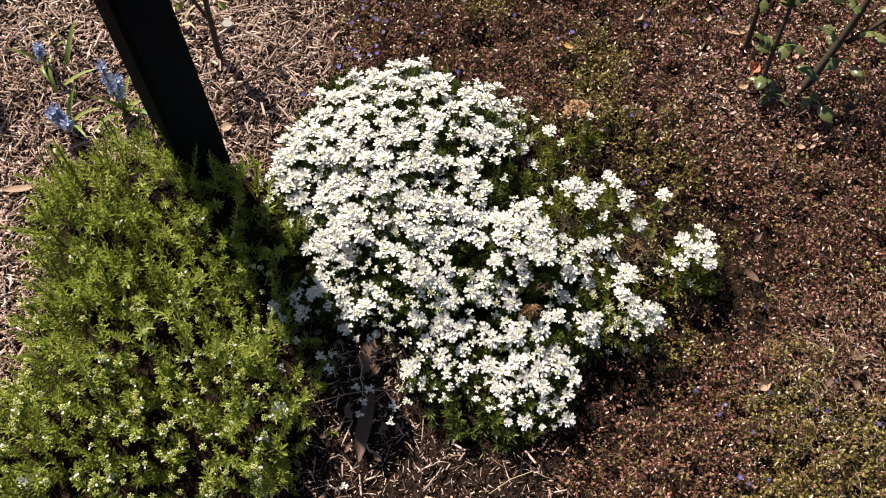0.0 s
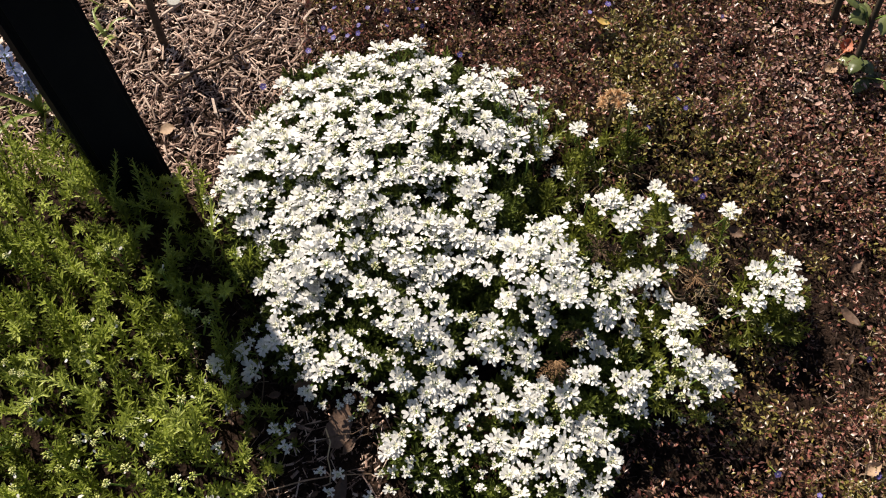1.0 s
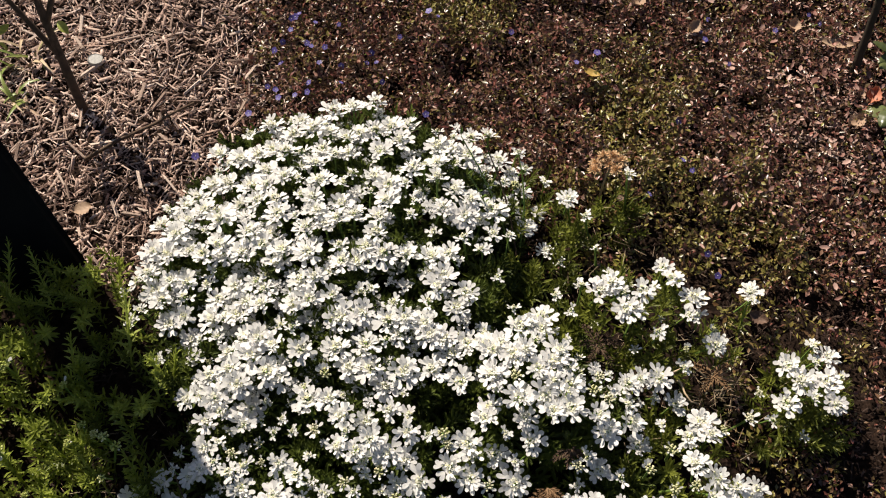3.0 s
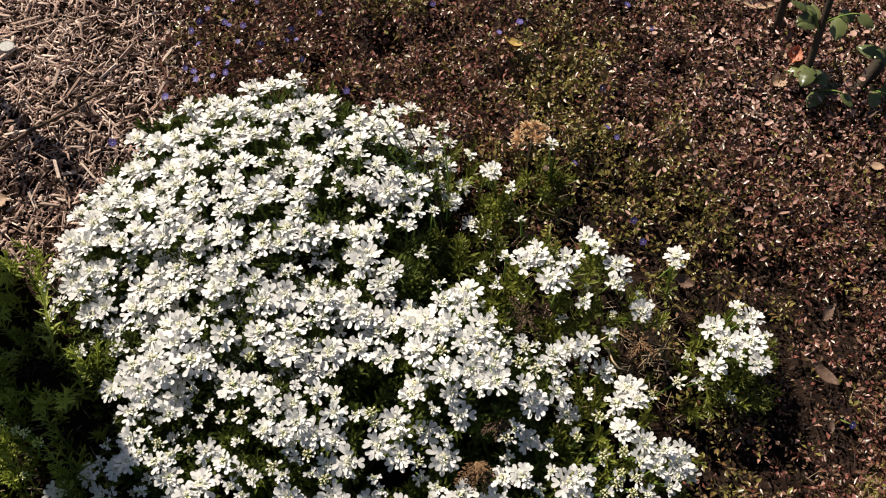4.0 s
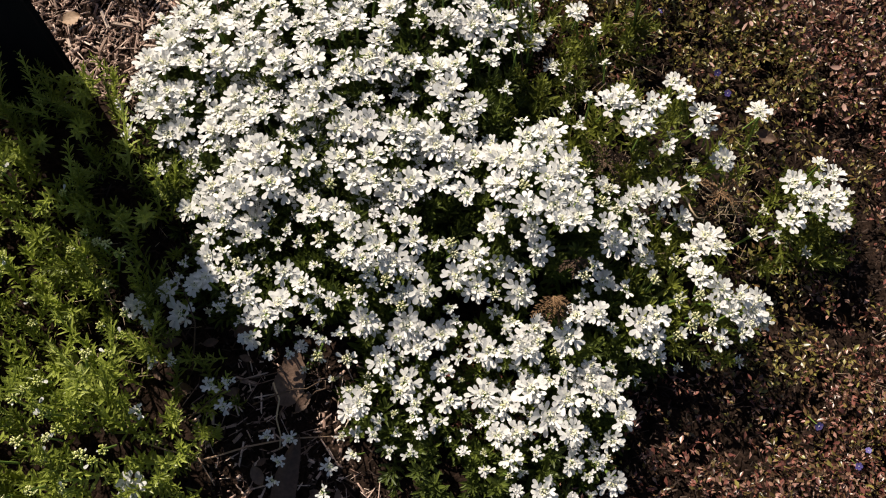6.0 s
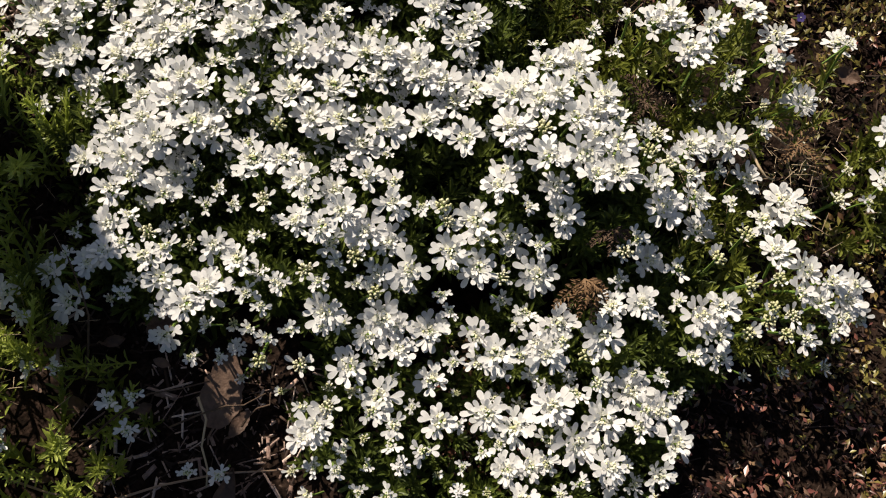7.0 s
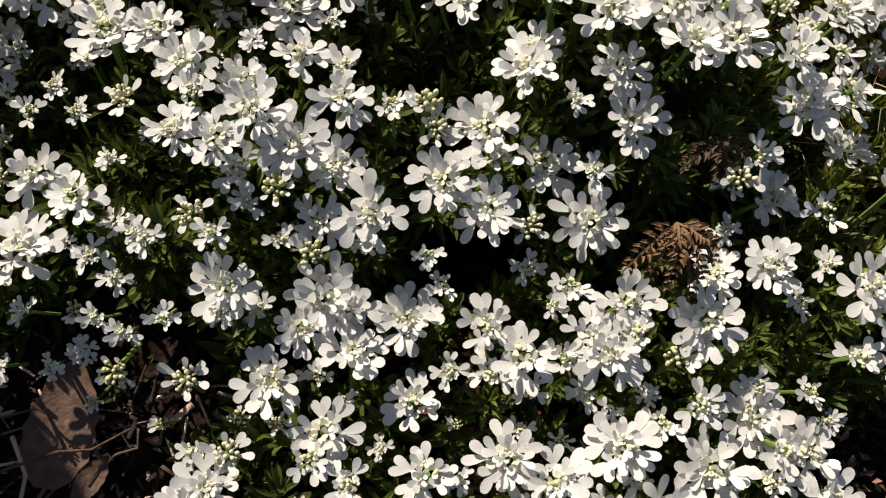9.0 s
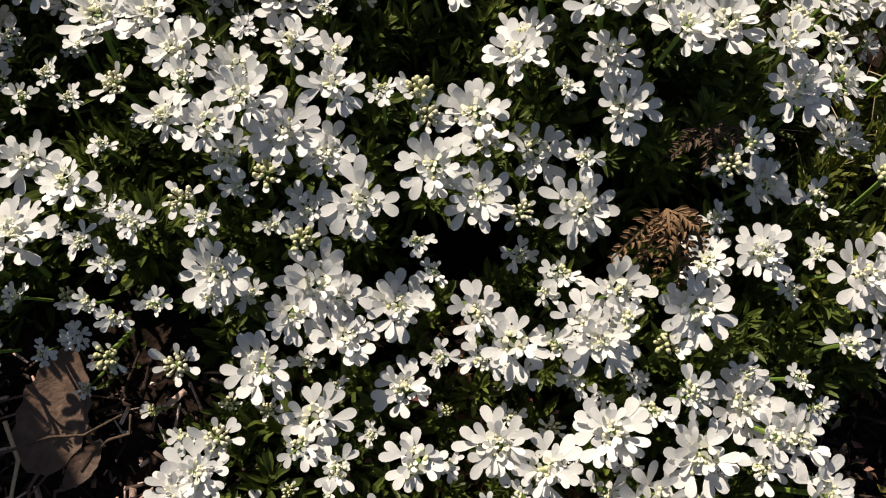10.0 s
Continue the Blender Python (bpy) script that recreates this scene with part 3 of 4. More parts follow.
heads_at(green_plant, 0.88, 0.0, False, [(-136, 358), (-188, 272), (-493, 179), (-206, 236)])
heads_at(green_plant, 0.64, 0.0, False, [(-187, 379), (-172, 381), (-187, 332), (-121, 360), (-87, 313), (-68, 311), (-77, 292), (-81, 276), (-34, 286), (-39, 265), (-125, 340), (-390, 184), (-101, 178), (-194, 413)])
heads_at(side_plant, 1.04, 0.0, False, [(271, 517), (223, 598), (310, 590), (244, 578), (428, 513), (406, 515), (389, 495), (306, 476)])
heads_at(side_plant, 0.88, 0.012, False, [(295, 467)])
heads_at(side_plant, 0.88, 0.0, False, [(294, 526), (287, 497), (292, 438), (272, 556), (249, 402), (247, 385), (251, 373), (285, 621), (291, 608), (207, 606), (234, 605), (243, 595), (262, 597), (312, 574), (254, 576), (384, 615), (326, 545), (425, 549), (439, 540), (425, 534), (397, 530), (443, 516), (414, 498), (432, 492), (310, 464)])
heads_at(side_plant, 0.64, 0.0, False, [(268, 504), (269, 475), (273, 600), (302, 573), (194, 579), (183, 599), (377, 482)])
heads_at(side_plant, 1.0, 0.0, True, [(273, 451), (251, 434), (269, 415), (280, 393), (268, 386), (357, 485)])
heads_at(side_plant, 0.75, 0.0, False, [(153, 756), (164, 729), (179, 708), (189, 745), (164, 683), (183, 664), (196, 649), (153, 703), (142, 728), (163, 777)])
heads_at(side_plant, 0.85, -0.004, False, [(x, y) for x, y in [(224, 491), (273, 507), (169, 481), (185, 474), (242, 397), (205, 475), (178, 488)] if room_for(x / 1000, y / 1000, 0.012)])
heads_at(side_plant, 0.92, -0.006, False, [(307, 424), (324, 417), (337, 406), (314, 403), (325, 388), (306, 382), (342, 415), (333, 396), (300, 409)])
heads_at(side_plant, 0.9, 0.0, True, [(293, 385), (283, 401), (297, 396), (348, 396), (288, 419)])
heads_at(front_plant, 0.64, 0.0, False, [(-5, 422), (-4, 398), (78, 407), (72, 417), (60, 467), (-29, 422), (-24, 396), (135, 444), (126, 465)])
heads_at(front_plant, 0.64, 0.012, False, [(6, 438), (18, 425), (47, 422), (9, 402), (187, 439), (190, 426), (215, 395), (112, 416), (121, 401), (226, 409)])
heads_at(front_plant, 0.88, 0.0, False, [(-12, 472), (-19, 461), (10, 464), (-3, 456), (25, 394), (42, 471), (195, 445), (226, 429), (199, 406), (126, 404), (147, 384), (132, 385), (94, 391)])
heads_at(front_plant, 0.88, 0.012, False, [(2, 449), (39, 450), (32, 431), (209, 437), (248, 460), (183, 408)])
heads_at(front_plant, 1.04, 0.0, False, [(24, 454), (51, 430), (78, 441), (95, 432), (-2, 407), (34, 404), (42, 399), (65, 396), (94, 460), (134, 428), (237, 397), (145, 396), (172, 387), (214, 463), (239, 475)])
heads_at(front_plant, 1.04, 0.012, False, [(119, 453), (149, 460)])
heads_at(front_plant, 1.0, 0.0, True, [(17, 439), (73, 468), (76, 459), (29, 417), (111, 426), (-13, 431), (188, 437), (98, 450)])


def lone_head(x, y, z, size):
    """A flower head that stands clear of the rest on a long leafy stalk."""
    grow_head(side_plant, x, y, z, rng, WHITE, size)
    pts = [(x + 0.012, y - 0.004, 0.0), (x + 0.008, y, z * 0.4), (x + 0.002, y + 0.001, z * 0.8), (x, y, z)]
    part("long_stalk", mesh_of("long_stalk", *tube(pts, [0.0012, 0.0011, 0.001, 0.001], 5), STALK, True), side_plant)
    part("leafy_stem", rng.choice(SHOOTS_LIT), side_plant, pose(x + 0.012, y - 0.004, -0.004, 0, 0, rng.uniform(0, 360)))


for spot in ((0.366, 0.590, 0.082, 0.7), (0.338, 0.558, 0.05, 1.0), (0.264, 0.722, 0.092, 0.8), (0.205, 0.705, 0.075, 0.9), (0.222, 0.688, 0.07, 0.8), (0.228, 0.652, 0.07, 0.6), (0.24, 0.63, 0.06, 0.6)):
    lone_head(*spot)
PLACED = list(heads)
fill(back_plant, WHITE_BACK, 70, 0.013, 0.08, (0.65, 0.95))
fill(front_plant, WHITE_FRONT, 62, 0.0135, 0.25)
fill(side_plant, WHITE_SIDE, 12, 0.02, 0.8)
small_flowers(back_plant, WHITE_BACK, 130, 0.0095, (0.55, 0.85))
small_flowers(front_plant, WHITE_FRONT, 30, 0.0115, (0.35, 0.6))
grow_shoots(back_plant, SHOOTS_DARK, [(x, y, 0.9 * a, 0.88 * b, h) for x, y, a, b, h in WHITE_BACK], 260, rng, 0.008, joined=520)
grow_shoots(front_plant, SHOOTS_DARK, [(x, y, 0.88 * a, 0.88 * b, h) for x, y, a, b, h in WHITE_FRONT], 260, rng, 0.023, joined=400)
grow_shoots(side_plant, SHOOTS_LIT, [(x, y, 0.85 * a, 0.82 * b, h) for x, y, a, b, h in WHITE_SIDE], 150, rng, 0.018)

grow_shoots(side_plant, SHOOTS_LIT, [(0.175, 0.665, 0.065, 0.10, 0.066), (0.165, 0.60, 0.06, 0.05, 0.05), (0.265, 0.715, 0.03, 0.03, 0.05)], 90, rng, 0.006, (0.6, 1.1))

# ---- candytuft still in bud, beside the post ----
grow_shoots(green_plant, SHOOTS_LIGHT, BUDDING, 290, rng, 0.0, (0.7, 1.3), joined=760, ragged=0.02, splay=0.4, gaps=-0.42)
made = 0
while made < 270:
    x, y = rng.uniform(-0.66, -0.2), rng.uniform(0.08, 0.68)
    h = dome(BUDDING, x, y)
    if h < 0.03 or rng.random() < (y - 0.2) * 2.4:
        continue
    grow_head(green_plant, x, y, h + rng.uniform(0.03, 0.044) + 0.03 * noise.noise(Vector((x * 15, y * 15, 7.7))), rng, BUDDING, rng.uniform(0.7, 1.1), True)
    made += 1

# ---- bronze ground cover ----
def rise(x, y):
    """How tall the cover stands: low and thin beside the candytuft."""
    near = [((x - bx) / (rx + 0.12)) ** 2 + ((y - by) / (ry + 0.12)) ** 2 for bx, by, rx, ry, h in WHITE_FRONT + WHITE_SIDE]
    return max(0.12, min(1.0, (min(near) - 0.35) / 0.6))


def cover(name, label, mat, count, keep, seed):
    gen = np.random.RandomState(seed)
    spots = []
    while len(spots) < count:
        x, y = gen.uniform(-0.35, 1.3), gen.uniform(-0.35, 1.55)
        # thinned beside the candytuft, where black soil stands in for its shade
        if gen.rand() > covered(x, y) * tended(x, y) * (0.15 + 0.85 * rise(x, y)) or dome(WHITE, x, y) > 0.055 or not keep(x, y, gen) or noise.noise(Vector((x * 45, y * 45, 6.1))) < -0.27:
            continue
        spots.append((x, y))
    spots = np.array(spots)
    base = np.array([lie(x, y) + (0.018 + 0.026 * noise.noise(Vector((x * 32, y * 32, 2)))) * rise(x, y) for x, y in spots])
    low = np.array([rise(x, y) for x, y in spots])
    n = 7
    places, ups, hints, sizes = [], [], [], []
    for k in range(n):
        a = gen.uniform(0, 6.28, len(spots))
        out = np.stack([np.cos(a), np.sin(a), np.zeros(len(a))], 1)
        off = gen.uniform(0.001, 0.006, len(a))
        z = base + gen.uniform(-0.02, 0.012, len(a)) * low + 0.004 * (1 - low)
        places.append(np.column_stack([spots[:, 0] + out[:, 0] * off, spots[:, 1] + out[:, 1] * off, z]))
        ups.append(np.column_stack([gen.normal(0, 0.95, len(a)), gen.normal(0, 0.95, len(a)), np.ones(len(a))]) - out * 0.25)
        hints.append(out)
        s = 0.0028 + gen.gamma(2.0, 0.0014, len(a)).clip(0, 0.006)
        sizes.append(np.column_stack([s, s * gen.uniform(0.6, 1.05, len(a)), s]))
    leaf_v = [(0, 0, 0), (0.52, 0.29, 0.10), (0.5, 0, 0.0), (0.52, -0.29, 0.10), (1, 0, -0.08)]
    leaf_f = [(0, 2, 1), (0, 3, 2), (2, 4, 1), (2, 3, 4)]
    me = scatter(name, leaf_v, leaf_f, turns_of(np.concatenate(ups), np.concatenate(hints), np.concatenate(sizes)), np.concatenate(places), mat)
    return tagged(new(name, me), label, "ground cover", kind="stuff")


def olive(x, y):
    patch = max(math.exp(-((x - a) ** 2 + (y - b) ** 2) / c ** 2) for a, b, c in ((0.33, 0.68, 0.14), (0.6, 0.14, 0.2), (0.12, 1.0, 0.07), (0.3, 0.86, 0.08), (0.35, 0.43, 0.09), (0.4, 0.56, 0.07)))
    return patch - 0.5 + 0.45 * noise.noise(Vector((x * 9, y * 9, 2.7))) + 0.25 * noise.noise(Vector((x * 25, y * 25, 2.7)))


cover("ground_cover", "low bronze and red-brown leaved ground cover", COVER, 29000, lambda x, y, g: olive(x, y) < 0.1 or g.rand() < 0.3, 11)
cover("ground_cover", "olive green patches of low ground cover", COVER_GREEN, 8500, lambda x, y, g: olive(x, y) > -0.05 or g.rand() < 0.1, 12)

# ---- mulch ----
def chips(name, count, seed, keep):
    gen = np.random.RandomState(seed)
    spots = []
    while len(spots) < count:
        x, y = gen.uniform(-1.25, 0.85), gen.uniform(-0.35, 1.6)
        # fewer chips at the front: black soil stands in for shade on the litter
        if gen.rand() > tended(x, y) or gen.rand() < covered(x, y) * 0.965 or (x > 0.12 and y > 0.24 and rise(x, y) < 0.95) or dome(WHITE, x, y) > 0.045 or dome(BUDDING, x, y) > 0.045 or (-0.34 < x < -0.12 and 0.36 < y < 0.63) or not keep(x, y) or (-0.24 < x < 0.3 and y < 0.4 and gen.rand() < (0.74 if y < 0.25 else 0.7)):
            continue
        spots.append((x, y, lie(x, y)))
    spots = np.array(spots)
    n = len(spots)
    spots[:, 2] += gen.uniform(-0.002, 0.009, n)
    a = gen.uniform(0, 6.28, n)
    hint = np.stack([np.cos(a), np.sin(a), gen.normal(0, 0.18, n)], 1)
    up = np.column_stack([gen.normal(0, 0.35, n), gen.normal(0, 0.35, n), np.ones(n)])
    size = np.column_stack([gen.gamma(1.4, 0.0060, n).clip(0.0025, 0.04), 0.0005 + gen.gamma(1.1, 0.0008, n).clip(0, 0.006), gen.uniform(0.0005, 0.0017, n)])
    return spots, turns_of(up, hint, size)


CHIP_V = [(-0.5, -0.35, -0.5), (0.45, -0.5, -0.5), (0.5, 0.3, -0.5), (-0.42, 0.5, -0.5), (-0.46, -0.3, 0.5), (0.4, -0.42, 0.35), (0.46, 0.22, 0.5), (-0.38, 0.4, 0.4)]
CHIP_F = [(4, 5, 6, 7), (0, 1, 5, 4), (1, 2, 6, 5), (2, 3, 7, 6), (3, 0, 4, 7)]
at, turns = chips("mulch", 52000, 21, lambda x, y: True)
crumbs, crumb_turns = chips("mulch", 16000, 22, lambda x, y: True)
at, turns = np.concatenate([at, crumbs]), np.concatenate([turns, crumb_turns * 0.42])
tagged(new("mulch", scatter("mulch", CHIP_V, CHIP_F, turns, at, CHIP)), "brown shredded wood mulch", "mulch", kind="stuff")

# ---- black post ----
def post():
    bm = bmesh.new()
    bmesh.ops.create_cube(bm, size=1.0)
    for v in bm.verts:
        v.co = Vector((v.co.x * 0.072, v.co.y * 0.072, (v.co.z + 0.5) * 0.62 - 0.1))
    bmesh.ops.bevel(bm, geom=[e for e in bm.edges if abs(e.verts[0].co.z - e.verts[1].co.z) > 0.3], offset=0.008, segments=3, affect="EDGES")
    me = bpy.data.meshes.new("post")
    bm.to_mesh(me)
    bm.free()
    me.materials.append(POST)
    return me


thing("post", Matrix.Translation((-0.332, 0.676, 0)) @ turn_to((-0.085, 0.14, 1), radians(41)), "short square black-painted metal post leaning in the mulch", "post", data=post())

# ---- dead leaves, twigs and other litter ----
def leaf_sheet(length, width, seed, curl=0.25, teeth=0.0, pinch=1.0):
    """A fallen leaf along x: curled, with a midrib crease and a toothed edge."""
    rng = random.Random(seed)
    rows, v, f = 13, [], []
    for i in range(rows):
        s = i / (rows - 1)
        half = width / 2 * (math.sin(math.pi * min(1.0, s * 0.97 + 0.03) ** pinch) ** 0.75 + 0.02)
        half *= 1 + teeth * (1 if i % 2 else -1) + rng.uniform(-0.04, 0.04)
        bend = curl * length * (s - 0.5) ** 2 + rng.uniform(-0.01, 0.01) * length
        for c in (-1, -0.5, 0, 0.5, 1):
            v.append((s * length - length / 2, half * c, bend + curl * width * 0.5 * abs(c) ** 1.5 + rng.uniform(-0.006, 0.006) * length))
    for i in range(rows - 1):
        for k in range(4):
            a = i * 5 + k
            f.append((a, a + 1, a + 6, a + 5))
    n = len(v)
    v += [(x, y, z - 0.0005) for x, y, z in v]
    f += [tuple(n + i for i in q[::-1]) for q in f]
    return v, f


def fallen_leaf(x, y, z, turn, length, width, seed, mat, label, curl=0.25, teeth=0.0, tilt=(0, 0), pinch=1.0):
    v, f = leaf_sheet(length, width, seed, curl, teeth, pinch)
    ob = thing("dead_leaf", pose(x, y, z, tilt[0], tilt[1], turn), label, "dead leaf", "fallen leaves", mesh_of("dead_leaf", v, f, mat, True))
    stem = mesh_of("leaf_stem", *tube([(-length / 2, 0, curl * length * 0.25), (-length * 0.62, 0.002, 0.002), (-length * 0.72, 0.001, 0.0)], [0.0009, 0.0007, 0.0006], 5), mat)
    part("leaf_stem", stem, ob)
    return ob


fallen_leaf(-0.070, 0.368, 0.016, 76, 0.052, 0.027, 1, DEAD, "large grey-brown toothed dead leaf lying on the mulch", 0.12, 0.05, (8, -12), 0.8)
fallen_leaf(-0.077, 0.266, 0.012, 78, 0.105, 0.022, 2, DEAD, "long curled brown dead leaf on the mulch", 0.35, 0.0, (25, 0))
fallen_leaf(-0.297, 0.738, 0.012, 20, 0.02, 0.015, 3, TAN, "small pinkish tan dead leaf on the mulch", 0.3, 0.1)
fallen_leaf(0.501, 0.314, 0.030, 30, 0.021, 0.014, 4, TAN, "pale tan dead leaf on the ground cover", 0.7, 0.1)
fallen_leaf(0.508, 0.486, 0.030, -50, 0.03, 0.012, 5, DEAD, "narrow curled brown dead leaf on the ground cover", 0.4)
fallen_leaf(0.543, 0.927, 0.030, -12, 0.042, 0.012, 6, TAN, "long pale tan dead leaf beside the rose bush", 0.35)
fallen_leaf(0.567, 0.851, 0.030, 60, 0.022, 0.017, 7, material("rust_leaf", [(0.42, 0.14, 0.08), (0.5, 0.2, 0.12)], 0.6, "object", 60.0, 0.5, translucent=0.2), "rusty red dead leaf under the rose bush", 0.8, 0.12)
fallen_leaf(0.543, 0.821, 0.028, 25, 0.026, 0.016, 8, TAN, "pale tan dead leaf under the rose bush", 0.6, 0.1)
fallen_leaf(0.499, 0.952, 0.030, 80, 0.018, 0.014, 9, TAN, "pale tan dead leaf on the ground cover", 0.7, 0.1)
fallen_leaf(0.321, 0.992, 0.030, 40, 0.024, 0.016, 10, TAN, "pale tan dead leaf on the ground cover", 0.7, 0.1)
fallen_leaf(0.254, 0.887, 0.035, -30, 0.02, 0.009, 11, material("ochre_leaf", [(0.4, 0.26, 0.06), (0.5, 0.34, 0.1)], 0.6, "object", 60.0, 0.5, translucent=0.2), "ochre dead leaf on the ground cover", 0.4)
fallen_leaf(0.650, 0.360, 0.030, 10, 0.03, 0.014, 12, DEAD, "brown dead leaf on the ground cover", 0.3)
fallen_leaf(-0.598, 0.627, 0.012, 8, 0.05, 0.011, 13, TAN, "pale weathered strip of dead leaf on the mulch", 0.15)
litter = random.Random(41)
for k in range(22):
    x, y = litter.uniform(-0.2, -0.02), litter.uniform(0.2, 0.42)
    if dome(WHITE, x, y) > 0.06:
        continue
    L = litter.uniform(0.010, 0.024)
    fallen_leaf(x, y, 0.008 + litter.uniform(0, 0.008), litter.uniform(0, 360), L, L * litter.uniform(0.4, 0.75), 100 + k, litter.choice((DEAD, DEAD, DEAD, DEAD)), "curled brown dead leaf among the mulch", litter.uniform(0.1, 0.5), 0.04, (litter.uniform(-25, 25), litter.uniform(-20, 20)))
for k in range(40):
    x, y = litter.uniform(0.2, 0.85), litter.uniform(0.1, 1.1)
    if dome(WHITE, x, y) > 0.02:
        continue
    L = litter.uniform(0.009, 0.022)
    fallen_leaf(x, y, 0.03 + litter.uniform(0, 0.008), litter.uniform(0, 360), L, L * litter.uniform(0.4, 0.75), 200 + k, litter.choice((DEAD, DEAD, DEAD, TAN)), "small dry brown dead leaf on the ground cover", litter.uniform(0.3, 0.9), 0.12, (litter.uniform(-25, 25), litter.uniform(-20, 20)))


def twig(points, r, mat, label, name="twig"):
    pts = [Vector(p) for p in points]
    mid = []
    for a, b in zip(pts, pts[1:]):
        mid += [a, (a + b) / 2 + Vector((litter.gauss(0, 0.002), litter.gauss(0, 0.002), litter.gauss(0, 0.001)))]
    mid.append(pts[-1])
    return thing(name, Matrix.Identity(4), label, "twig", "fallen twigs", mesh_of(name, *tube(mid, [r * (1 - 0.5 * i / len(mid)) for i in range(len(mid))], 6), mat, True))


twig([(-0.101, 0.342, 0.030), (-0.066, 0.354, 0.034), (-0.041, 0.362, 0.030)], 0.0008, BARK, "thin dark brown twig lying over a dead leaf")
twig([(-0.162, 0.329, 0.020), (-0.114, 0.363, 0.034), (-0.076, 0.371, 0.030)], 0.0008, BARK, "thin dark dry stem on the mulch")
twig([(-0.057, 0.342, 0.022), (-0.047, 0.353, 0.026), (-0.038, 0.362, 0.030)], 0.0008, BARK, "short dark brown twig on the mulch")
twig([(-0.157, 0.375, 0.020), (-0.150, 0.411, 0.050), (-0.163, 0.447, 0.060)], 0.0008, BARK, "thin bent brown twig beside the flowers")
twig([(-0.157, 0.294, 0.020), (-0.106, 0.307, 0.022), (-0.034, 0.314, 0.020)], 0.001, TAN, "long pale dry stem on the mulch")
twig([(-0.198, 0.314, 0.030), (-0.146, 0.299, 0.034), (-0.131, 0.274, 0.030)], 0.0008, TAN, "pale dry stem on the mulch")
twig([(-0.084, 0.361, 0.030), (-0.081, 0.330, 0.026), (-0.078, 0.305, 0.020)], 0.0009, STRAW, "pale dry stem on the mulch")
twig([(0.097, 0.169, 0.015), (0.159, 0.199, 0.020), (0.190, 0.188, 0.015)], 0.0008, STRAW, "pale dry stem on the mulch")
twig([(-0.303, 0.799, 0.012), (-0.231, 0.838, 0.020), (-0.191, 0.869, 0.015)], 0.0022, BARK, "brown twig on the mulch")
twig([(0.276, 0.525, 0.050), (0.306, 0.534, 0.062), (0.322, 0.520, 0.060)], 0.0010, STRAW, "thin pale bent stem among the flowers")
twig([(0.294, 0.522, 0.055), (0.298, 0.508, 0.058), (0.312, 0.500, 0.050)], 0.0012, STRAW, "thin pale curled stem among the flowers")


# ---- dried sprigs in the flowers ----
def dried_sprig(x, y, z, seed, count, spread, droop, label, mat, long=0.026):
    """A dried shoot: brown needles in pairs along short stems that fan and hang."""
    rng = random.Random(seed)
    ob = thing("dried_sprig", pose(x, y, z), label, "dried sprig")
    for s in range(count):
        a = -math.pi / 2 + (s / max(1, count - 1) - 0.5) * spread + rng.uniform(-0.08, 0.08)
        L = long * rng.uniform(0.65, 1.05)
        pile = Pile()
        n = 11
        pts = [Vector((math.cos(a), math.sin(a), 0)) * (L * u) + Vector((0, 0, 0.005 * math.sin(3 * u) - droop * u * u + 0.0015 * (s % 3))) for u in [k / n for k in range(n + 1)]]
        v, f = tube(pts, [0.0008 - 0.0004 * k / n for k in range(n + 1)], 4)
        for i in range(n + 1):
            v[4 * i] = pts[i]
        pile.add(v, f)
        for k in range(2 * n):
            i = 1 + k // 2
            needle = 0.0068 * (1 - 0.55 * (i / n) ** 2) * rng.uniform(0.7, 1.15)
            v, f = blade(needle, 0.0015, 0.4, rng.uniform(0.6, 1.3))
            v = placed(v, Matrix.Translation(pts[i]) @ Matrix.Rotation(a + (1 if k % 2 else -1) * rng.uniform(0.55, 1.0), 4, "Z") @ Matrix.Rotation(rng.uniform(-0.5, 0.1), 4, "Y"))
            v[0] = pts[i]
            pile.add(v, f)
        part("dry_stem", welded(pile.mesh("dry_stem", mat)), ob)
    return ob


dried_sprig(0.159, 0.418, 0.090, 3, 6, 1.75, 0.010, "dried brown sprig hanging among white flowers", DRY)
dried_sprig(0.180, 0.452, 0.084, 4, 3, 1.9, 0.006, "grey-brown dried sprig hanging among white flowers", BARK, 0.02)
dried_sprig(0.324, 0.521, 0.062, 5, 4, 4.5, 0.008, "small curled rust brown dried sprig", DRY)
dried_sprig(0.220, 0.555, 0.062, 6, 6, 5.5, 0.01, "tuft of dark dried stems in the candytuft", BARK)


def seed_head(x, y, z, seed, label):
    """A fluffy dry head of many thin bracts."""
    rng = random.Random(seed)
    ob = thing("dry_flower", pose(x, y, z), label, "dried flower")
    for n, (dx, dy) in enumerate(((0, 0), (-0.014, 0.002), (0.011, 0.001), (-0.006, 0.009), (0.005, -0.007), (-0.016, -0.006), (0.003, 0.008))):
        pile = Pile()
        for k in range(110):
            v, f = blade(rng.uniform(0.004, 0.009), rng.uniform(0.001, 0.002), 0.3, rng.uniform(-0.4, 0.6))
            v = placed(v, Matrix.Rotation(rng.random() * 6.28, 4, "Z") @ Matrix.Rotation(-rng.uniform(-0.3, 1.4), 4, "Y"))
            v[0] = Vector((0, 0, 0))
            pile.add(v, f)
        part("tuft", welded(pile.mesh("tuft", DRY_TAN)), ob, Matrix.Translation((dx, dy, rng.uniform(-0.004, 0.004))))
    part("stalk", mesh_of("stalk", *tube([(0.002, 0.002, -z), (0, 0, -z / 2), (0, 0, 0)], [0.0015, 0.0013, 0.001], 5), STRAW), ob)


